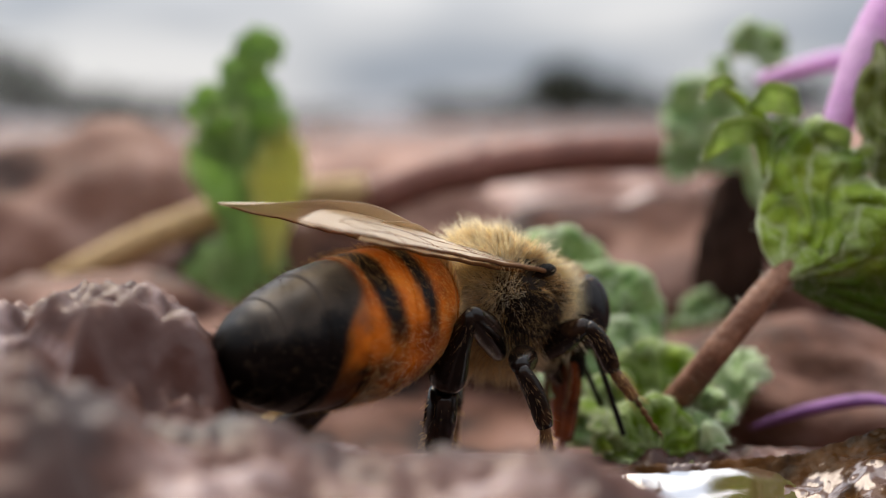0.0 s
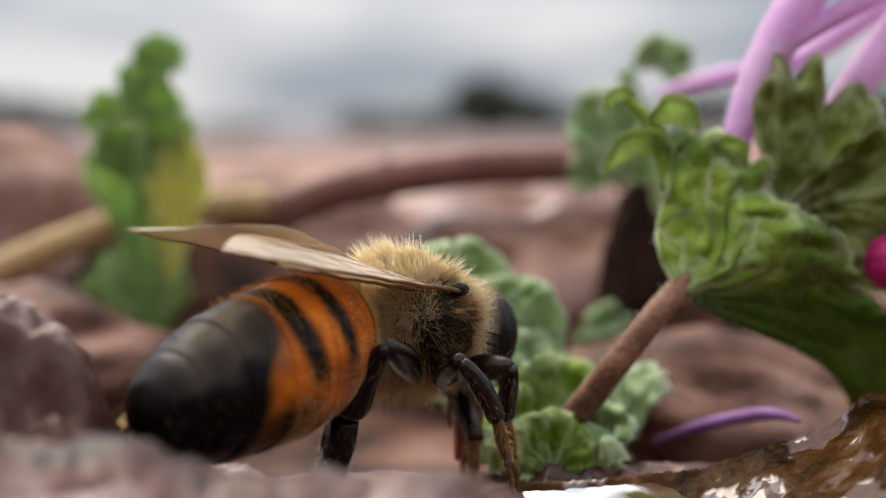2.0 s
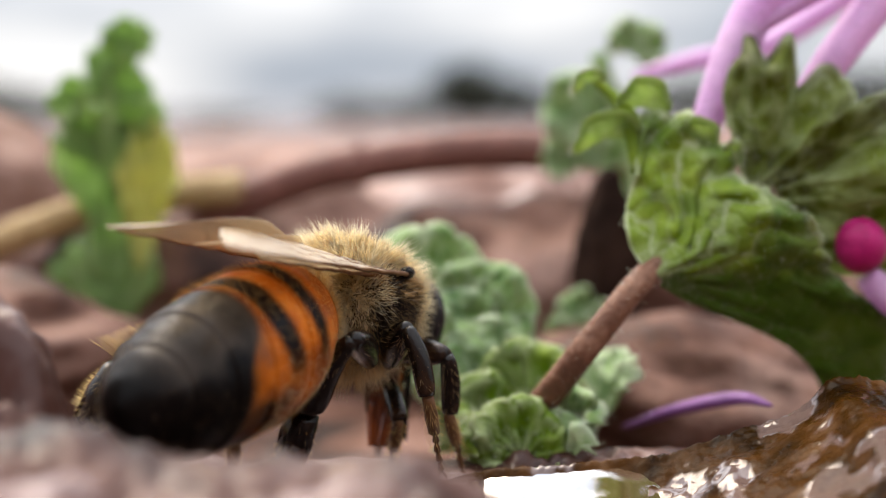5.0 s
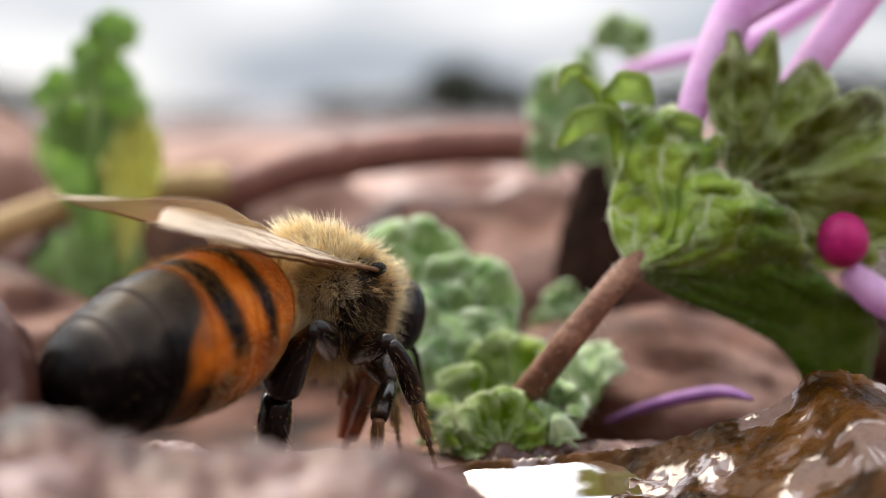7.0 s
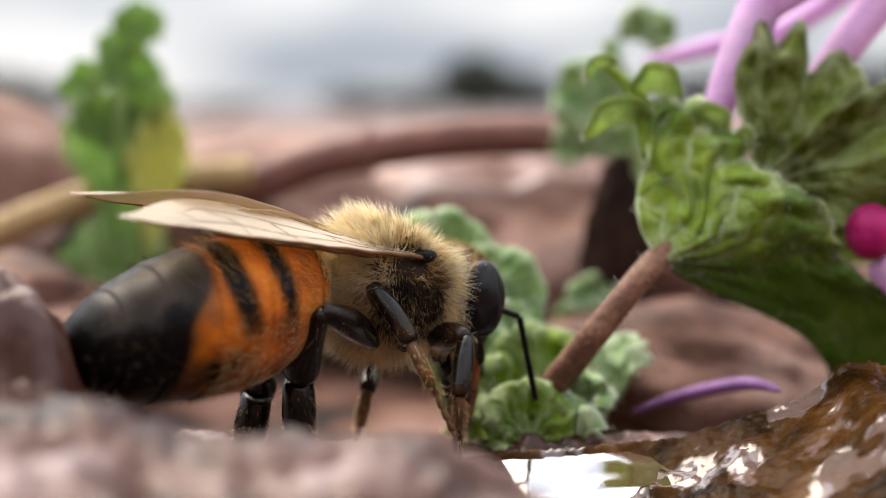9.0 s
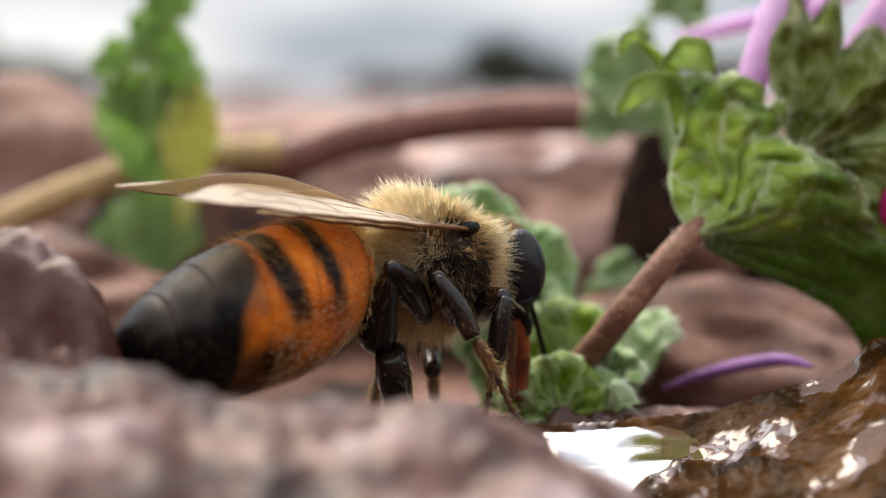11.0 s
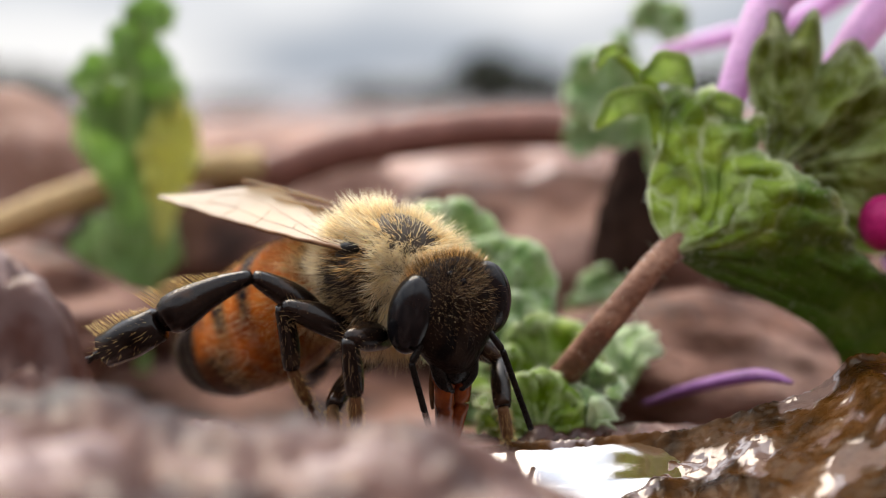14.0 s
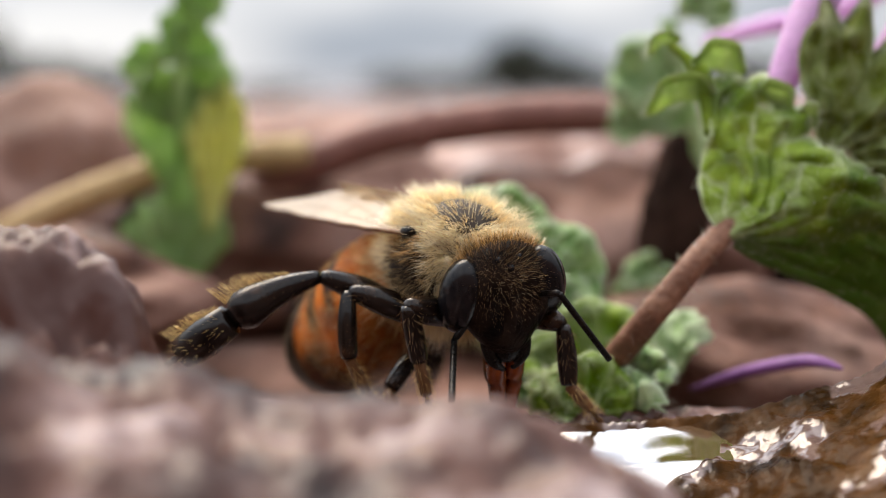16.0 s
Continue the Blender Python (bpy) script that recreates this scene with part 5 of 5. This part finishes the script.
for sgn in (-1, 1):
    for nm, ln, wd, dx, dz, turn in (("forewing", 10.3, 2.75, 0.0, 0.0, 0.0), ("hindwing", 6.8, 2.2, -0.7, -0.06, 5.0)):
        mem, veins = wing_mesh(ln, wd, sgn, nm == "hindwing")
        spread = sgn * (-1.2 + (turn if nm == "hindwing" else 0) * 0.6)
        lift = 0.22 if sgn > 0 else 0.0  # the left pair lies a little higher
        wing = part(nm, mem, bee, "translucent amber wing", at(0.25 + dx, sgn * (1.62 if nm == "hindwing" else 2.05), 0.88 + dz + lift, sgn * -17, 6.7 + 2.5 * lift, spread + 9 * lift))
        thicken(wing, 0.02)
        part("vein_network", veins, wing, "brown wing veins")


# ---- what moves ----
def along(origin, bearing, rise):
    """A pose at origin whose x axis points along the bearing and rise, z as far up as it goes."""
    b, r = radians(bearing), radians(rise)
    x = Vector((math.cos(b) * math.cos(r), math.sin(b) * math.cos(r), math.sin(r)))
    y = Vector((-math.sin(b), math.cos(b), 0))
    z = x.cross(y)
    m = Matrix((x, y, z)).transposed().to_4x4()
    m.translation = Vector(origin) * MM
    return m, Vector(origin), x


def stride(leg, rows):
    femur, tibia, tarsus, hip, lf, lt = leg
    keys = ([], [], [])
    for t, a, b, c, d, e, f in rows:
        m, o, x = along(hip, a, b)
        keys[0].append((t, m))
        m, o, x = along(o + x * lf, c, d)
        keys[1].append((t, m))
        m, o, x = along(o + x * lt, e, f)
        keys[2].append((t, m))
    for ob, k in zip((femur, tibia, tarsus), keys):
        walk(ob, k)


def feel(antenna, rows):
    scape, flag, base = antenna
    first, second = [], []
    for t, a, b, c, d in rows:
        m, o, x = along(base, a, b)
        first.append((t, m))
        second.append((t, along(o + x * SCAPE_LENGTH, c, d)[0]))
    walk(scape, first)
    walk(flag, second)


def motions():
    # the bee: seconds, place of the thorax, roll, pitch, heading
    walk(bee, [(t, at(x, y, z, r, p, h)) for t, x, y, z, r, p, h in (
        (0.0, -3.36, -0.70, 5.82, -0.1, 6.0, 46.9),
        (0.5, -3.48, -0.56, 5.73, -0.3, 6.4, 45.8),
        (1.0, -3.37, -0.59, 5.61, -0.1, 7.4, 46.4),
        (1.5, -2.65, -0.58, 5.54, 0.4, 6.8, 45.0),
        (2.0, -2.82, -0.41, 5.55, 0.1, 5.0, 51.9),
        (2.5, -3.05, -0.37, 5.52, 0.4, 5.0, 51.7),
        (3.0, -3.17, -0.23, 5.38, 0.3, 5.4, 52.4),
        (5.5, -3.76, 0.37, 5.46, 1.0, 3.0, 66.6),
        (6.0, -3.85, 0.36, 5.35, 1.3, 2.7, 66.5),
        (6.5, -3.94, 0.31, 5.49, 2.2, 2.5, 67.9),
        (7.0, -3.98, 0.08, 5.51, 3.8, 5.5, 58.3),
        (7.5, -3.27, -0.20, 5.65, 2.3, 3.5, 40.9),
        (8.0, -3.18, -0.30, 5.72, 2.4, 4.0, 40.1),
        (8.5, -2.92, -0.34, 5.60, 2.1, 4.5, 36.2),
        (9.0, -2.84, -0.28, 5.63, 1.3, 3.3, 36.0),
        (9.5, -2.52, -0.29, 5.53, 1.0, 2.8, 47.7),
        (10.0, -2.88, -0.14, 5.36, 0.2, 4.4, 60.9),
        (12.5, -1.83, -1.32, 5.86, -3.9, -6.3, -0.9),
        (13.0, -1.80, -1.18, 5.79, -3.2, -6.0, -2.4),
        (13.5, -2.60, -1.02, 5.53, -1.3, -4.7, -12.7),
        (14.0, -2.97, -0.27, 5.52, 0.7, -0.2, -42.0),
        (14.5, -2.86, -0.08, 5.43, 1.7, -2.6, -50.8),
        (15.0, -2.83, -0.21, 5.38, 2.2, -3.4, -52.2),
        (15.5, -2.85, 0.08, 5.38, 2.5, -5.5, -52.7),
        (16.0, -2.63, 0.16, 5.45, 1.9, -5.7, -53.5),
    )])
    # head and abdomen: pitch and turn on the thorax
    walk(head, [(t, at(1.9, 0, -0.2, r, p, h)) for t, r, p, h in (
        (0.0, -1.5, -7.2, -1.5), (0.5, -1.3, -6.6, -1.4), (1.0, -0.5, -6.5, -2.6), (1.5, -0.3, -4.7, -1.9), (2.0, -0.7, -3.9, -1.9), (2.5, -0.8, -3.4, -1.1), (3.0, -1.2, -5.0, -1.6), (5.5, -0.0, 8.0, 11.0), (6.0, -0.2, 9.0, 12.0), (6.5, 0.4, 9.0, 11.0), (7.0, 1.7, 4.4, 1.5), (7.5, -0.5, -1.0, -0.6), (8.0, 0.8, 2.8, -1.1), (8.5, 0.6, -0.5, -2.8), (9.0, -0.8, -4.7, -3.5), (9.5, -1.6, -7.0, -3.6), (10.0, -1.6, -11.2, -5.8), (12.5, -1.8, -2.5, -8.0), (13.0, -0.7, -3.0, -6.6), (13.5, 0.9, -6.3, -7.4), (14.0, 4.8, 10.0, -13.6), (14.5, 5.0, 17.9, -14.6), (15.0, 6.3, 19.0, -12.1), (15.5, 7.5, 19.3, -11.3), (16.0, 4.4, 21.4, -13.7),
    )])
    walk(abdomen, [(t, at(-2.0, 0, -0.3, 0, p, h)) for t, p, h in (
        (0.0, 2.5, 1.3), (0.5, 2.7, 2.3), (1.0, 1.9, 0.1), (1.5, 0.2, -0.6), (2.0, -1.6, -0.1), (2.5, -2.5, -1.6), (3.0, -1.5, -1.1), (5.5, -0.3, -4.3), (6.0, -0.0, -3.0), (6.5, -0.6, -4.2), (7.0, -0.8, -2.1), (7.5, 3.8, 5.0), (8.0, 3.5, 5.5), (8.5, 3.7, 7.0), (9.0, 3.2, 5.3), (9.5, -0.2, 0.1), (10.0, -1.3, -1.7), (12.5, 1.5, 2.0), (13.0, 1.0, 2.6), (13.5, -1.5, 4.3), (14.0, -14.0, 6.2), (14.5, -16.4, 6.5), (15.0, -16.3, 6.8), (15.5, -15.0, 7.2), (16.0, -15.1, 6.0),
    )])
    # legs: bearing and rise of femur, tibia and tarsus
    stride(legs["hind", "right"], (
        (0.0, -154.6, 29.0, 68.7, -54.0, 52.1, -63.9),
        (0.5, -151.4, 27.0, 74.3, -51.4, 53.4, -63.1),
        (1.0, -152.3, 26.9, 77.4, -48.8, 49.7, -61.8),
        (2.0, -157.3, 23.4, 74.2, -46.9, 60.6, -61.3),
        (3.0, -155.0, 26.1, 76.3, -46.6, 52.7, -62.1),
        (5.5, -163.3, 19.4, 69.6, -49.0, 56.6, -60.6),
        (6.5, -161.8, 18.9, 64.1, -48.5, 46.6, -63.9),
        (7.0, -153.7, 22.8, 64.9, -49.2, 37.3, -64.4),
        (7.5, -150.6, 25.9, 76.0, -50.3, 46.4, -66.8),
        (8.5, -148.7, 23.4, 76.9, -49.8, 45.7, -68.0),
        (9.0, -155.0, 24.5, 78.6, -49.2, 44.8, -72.5),
        (9.5, -159.2, 6.7, 69.5, -38.8, 85.1, -58.6),
        (10.0, -156.0, 35.1, 58.0, -48.1, 32.5, -63.3),
        (12.5, -135.6, 36.6, 124.0, -73.2, 52.7, -45.6),
        (13.0, -124.7, 38.5, 122.2, -71.2, 66.6, -54.4),
        (13.5, -137.3, 46.8, -174.1, -47.7, 175.7, -41.1),
        (14.0, -126.4, 36.0, -118.8, -24.8, -148.4, -26.0),
        (14.5, -93.6, 35.3, -132.1, -23.9, -151.1, -33.8),
        (15.0, -92.0, 35.6, -130.9, -26.1, -149.2, -33.3),
        (16.0, -109.2, 29.6, -111.1, -20.3, -138.6, -30.2),
    ))
    stride(legs["middle", "right"], (
        (0.0, -140.1, 2.2, -9.9, -58.8, 28.1, -62.3),
        (0.5, -138.7, 3.3, -2.2, -57.6, 36.7, -62.8),
        (1.0, -138.7, 2.9, 11.8, -56.1, 11.9, -55.9),
        (2.0, -127.1, 21.7, -36.9, -54.8, 11.1, -58.1),
        (3.0, -125.4, 29.8, -71.3, -63.9, 4.0, -55.1),
        (5.5, -139.8, 33.8, -89.3, -69.6, 2.9, -61.7),
        (6.5, -131.6, 26.1, -74.0, -70.8, -16.0, -56.3),
        (7.0, -119.6, 21.7, -25.0, -58.0, -5.8, -56.4),
        (7.5, -113.4, 17.1, -10.4, -55.1, 9.6, -55.4),
        (8.0, -131.8, 28.8, -17.6, -53.0, -11.0, -50.4),
        (8.5, -176.4, 49.1, -66.3, -35.9, 8.5, -49.7),
        (9.0, -169.8, 51.4, -67.7, -44.7, -56.0, -57.0),
        (9.5, -130.9, 25.3, -9.7, -49.3, -1.7, -53.4),
        (10.0, -137.9, 28.0, -67.8, -61.5, -4.8, -54.9),
        (12.5, -149.3, 48.9, -3.9, -47.7, 60.8, -51.5),
        (13.0, -125.7, 33.3, 58.0, -65.9, 94.0, -59.9),
        (13.5, -160.5, 52.3, 109.9, -60.1, 102.6, -64.0),
        (14.0, -133.5, 25.7, 101.0, -78.6, 96.1, -59.9),
        (14.5, -90.5, 30.5, -151.5, -82.6, 111.2, -58.7),
        (15.0, -90.5, 35.6, -175.6, -69.3, 111.4, -58.6),
        (16.0, -121.1, 27.0, -57.6, -81.3, 111.3, -58.3),
    ))
    stride(legs["front", "right"], (
        (0.0, -90.0, 34.8, -5.4, -49.3, -31.8, -48.2),
        (0.5, -85.1, 14.5, 33.3, -80.9, 18.0, -62.3),
        (1.0, -91.3, 11.5, 10.3, -75.9, 6.0, -56.4),
        (2.0, -85.7, 14.2, 41.9, -64.1, -0.9, -67.2),
        (3.0, -100.1, 14.1, 29.0, -67.1, -3.4, -56.6),
        (5.5, -106.8, 7.7, -11.1, -81.9, -7.2, -64.5),
        (6.5, -129.5, 13.4, 44.9, -66.2, 23.3, -69.1),
        (7.0, -122.4, -17.2, -154.1, -22.4, 29.7, -63.0),
        (7.5, -125.4, -27.1, -132.1, -18.1, 35.3, -62.6),
        (8.5, -99.6, 16.2, -123.7, -48.8, 40.3, -62.5),
        (9.0, -94.6, 14.6, -132.4, -56.0, 45.1, -64.0),
        (9.5, -96.9, 9.0, -136.5, -42.6, -13.1, -43.1),
        (10.0, -109.2, 29.4, -119.9, -80.1, 30.4, -66.4),
        (12.5, -84.1, 8.7, 92.7, -61.0, 93.7, -62.5),
        (13.0, -74.8, 15.9, 68.2, -65.8, 83.6, -59.6),
        (13.5, -80.0, 34.5, 86.9, -71.3, 111.4, -63.3),
        (14.0, -78.1, 10.8, 123.9, -68.7, 136.2, -66.5),
        (14.5, -72.8, 12.3, 131.9, -71.3, 141.5, -65.4),
        (15.0, -68.6, 13.6, 118.9, -71.1, 107.7, -55.5),
        (16.0, -71.5, 19.1, 129.1, -67.6, 130.2, -67.8),
    ))
    stride(legs["hind", "left"], (
        (0.0, 109.3, -15.7, 82.5, -36.6, 123.3, -42.7),
        (1.0, 79.5, -15.0, 103.8, -33.8, 120.0, -41.8),
        (2.0, 107.7, -1.5, 144.6, -27.6, 106.7, -42.8),
        (3.0, 169.2, 2.7, 126.8, -27.8, 101.5, -35.7),
        (5.5, 154.9, 19.7, 114.5, -26.0, 75.2, -54.0),
        (6.5, 155.0, 15.9, 111.3, -26.6, 72.4, -56.3),
        (7.5, 99.0, -23.6, -121.7, -8.5, 71.4, -68.0),
        (9.0, 117.1, -32.7, -117.9, -4.6, 81.2, -66.8),
        (9.5, 172.7, 1.3, 131.0, -17.8, 108.9, -35.7),
        (10.0, 162.0, 4.6, 117.4, -18.2, 90.3, -42.2),
        (12.5, 174.7, -14.1, -168.3, -26.2, 123.0, -5.6),
        (13.5, -170.2, -12.2, -105.8, -15.4, 168.0, -35.3),
        (14.0, 158.0, -8.0, 176.0, -34.0, 160.0, -36.0),
        (16.0, 156.0, -8.0, 172.0, -33.0, 158.0, -36.0),
    ))
    stride(legs["middle", "left"], (
        (0.0, 55.7, -25.8, -127.8, -24.4, 46.3, -72.3),
        (1.0, 54.1, -29.4, -134.2, -29.8, 57.6, -69.4),
        (3.0, 98.4, -21.1, -151.2, -27.1, 66.6, -66.1),
        (5.5, 174.1, -24.0, -168.8, -21.7, 30.6, -64.2),
        (7.5, 44.8, -28.3, -121.1, -20.0, 70.3, -72.6),
        (9.0, 43.4, -31.1, -126.2, -15.2, 82.5, -71.4),
        (10.0, 37.8, -36.3, -150.1, -11.9, 71.1, -63.7),
        (12.5, 127.5, -29.3, -87.3, -17.4, 108.3, -66.6),
        (13.5, 127.0, -24.3, -72.5, -22.5, -73.5, -43.2),
        (14.0, -137.2, -33.0, -65.7, -20.7, -42.2, -36.1),
        (16.0, -126.7, -21.2, -81.5, -35.4, -27.5, -43.3),
    ))
    stride(legs["front", "left"], (
        (0.0, -45.2, -16.3, 15.2, -33.9, 52.0, -75.3),
        (1.0, -43.7, -17.8, -121.0, -34.5, 45.3, -66.7),
        (3.0, -52.0, -26.2, -105.2, -50.2, 29.1, -68.9),
        (5.5, -64.5, -28.9, -139.8, -28.0, 50.2, -67.4),
        (6.5, -65.6, -23.9, -127.6, -35.6, 8.5, -70.3),
        (7.5, -35.8, 4.6, -100.6, -25.0, 0.9, -57.1),
        (9.0, -26.9, -26.2, -116.1, -25.7, 37.4, -70.1),
        (10.0, -6.5, -45.7, -150.0, -8.9, 42.0, -69.4),
        (12.5, 99.3, -39.0, -88.4, -26.8, 99.0, -67.1),
        (13.0, 94.1, -46.2, -101.7, -24.5, 122.4, -64.1),
        (13.5, 75.1, -45.5, -84.6, -23.3, 135.2, -64.1),
        (14.0, 54.1, -31.1, -44.2, -35.9, 107.7, -67.8),
        (14.5, 69.5, -26.9, -42.9, -36.6, 79.9, -39.1),
        (15.0, 22.4, -8.4, -46.5, -83.9, 88.0, -46.5),
        (16.0, 13.7, -11.5, 124.5, -85.2, 91.4, -48.0),
    ))
    # antennae: bearing and rise of scape and flagellum on the head
    feel(antennae["right"], (
        (0.0, -68.3, -66.2, -58.3, -73.5),
        (0.5, -54.4, -36.2, 66.5, -66.6),
        (1.0, -60.9, -54.3, 41.7, -53.9),
        (1.5, -57.0, -48.0, -31.5, -79.7),
        (2.0, -31.5, -56.0, 35.9, -28.0),
        (3.0, -17.6, -20.4, -5.3, -81.4),
        (5.5, 4.7, -81.3, 32.4, -79.6),
        (6.5, -1.6, -81.4, 41.8, -78.5),
        (7.0, -64.1, -43.8, 9.6, -48.2),
        (7.5, -50.3, -39.6, -29.7, -79.8),
        (8.0, -49.8, -43.6, 66.9, -67.0),
        (8.5, -48.8, -50.5, 75.5, -53.5),
        (9.0, -39.1, -19.2, -29.6, -79.7),
        (9.5, -70.7, -61.5, -57.7, -73.6),
        (10.0, 69.5, -58.7, 66.1, -63.4),
        (12.5, -62.6, -37.9, -49.0, -76.8),
        (13.0, -61.3, -34.4, -53.9, -75.3),
        (13.5, -49.7, -28.7, -62.0, -71.2),
        (14.0, -76.9, -48.9, 52.4, -75.2),
        (15.0, -51.4, -30.0, 31.5, -79.2),
        (16.0, -78.5, -41.2, -22.1, -7.4),
    ))
    feel(antennae["left"], (
        (0.0, -61.4, -51.9, 9.0, -59.0),
        (1.0, -54.2, -38.5, 3.0, -66.9),
        (3.0, -55.5, -21.1, 22.7, -50.1),
        (5.5, -71.2, -62.5, -8.5, -72.5),
        (7.5, -49.0, -37.5, 32.6, -55.0),
        (8.5, -45.9, -46.0, 52.6, -39.3),
        (9.0, -52.5, -57.8, 51.9, -42.8),
        (10.0, -23.3, -80.3, 55.4, -74.8),
        (12.5, 2.9, -32.1, 79.4, -36.1),
        (13.0, 10.9, -23.7, 79.7, -34.1),
        (13.5, 12.7, -32.6, 77.7, -45.4),
        (14.0, 38.1, -51.0, 64.1, -70.0),
        (14.5, 43.2, -32.0, 68.5, -65.3),
        (15.0, 54.9, -12.6, 65.6, -66.6),
        (16.0, 20.5, 21.7, 73.2, -55.9),
    ))


motions()
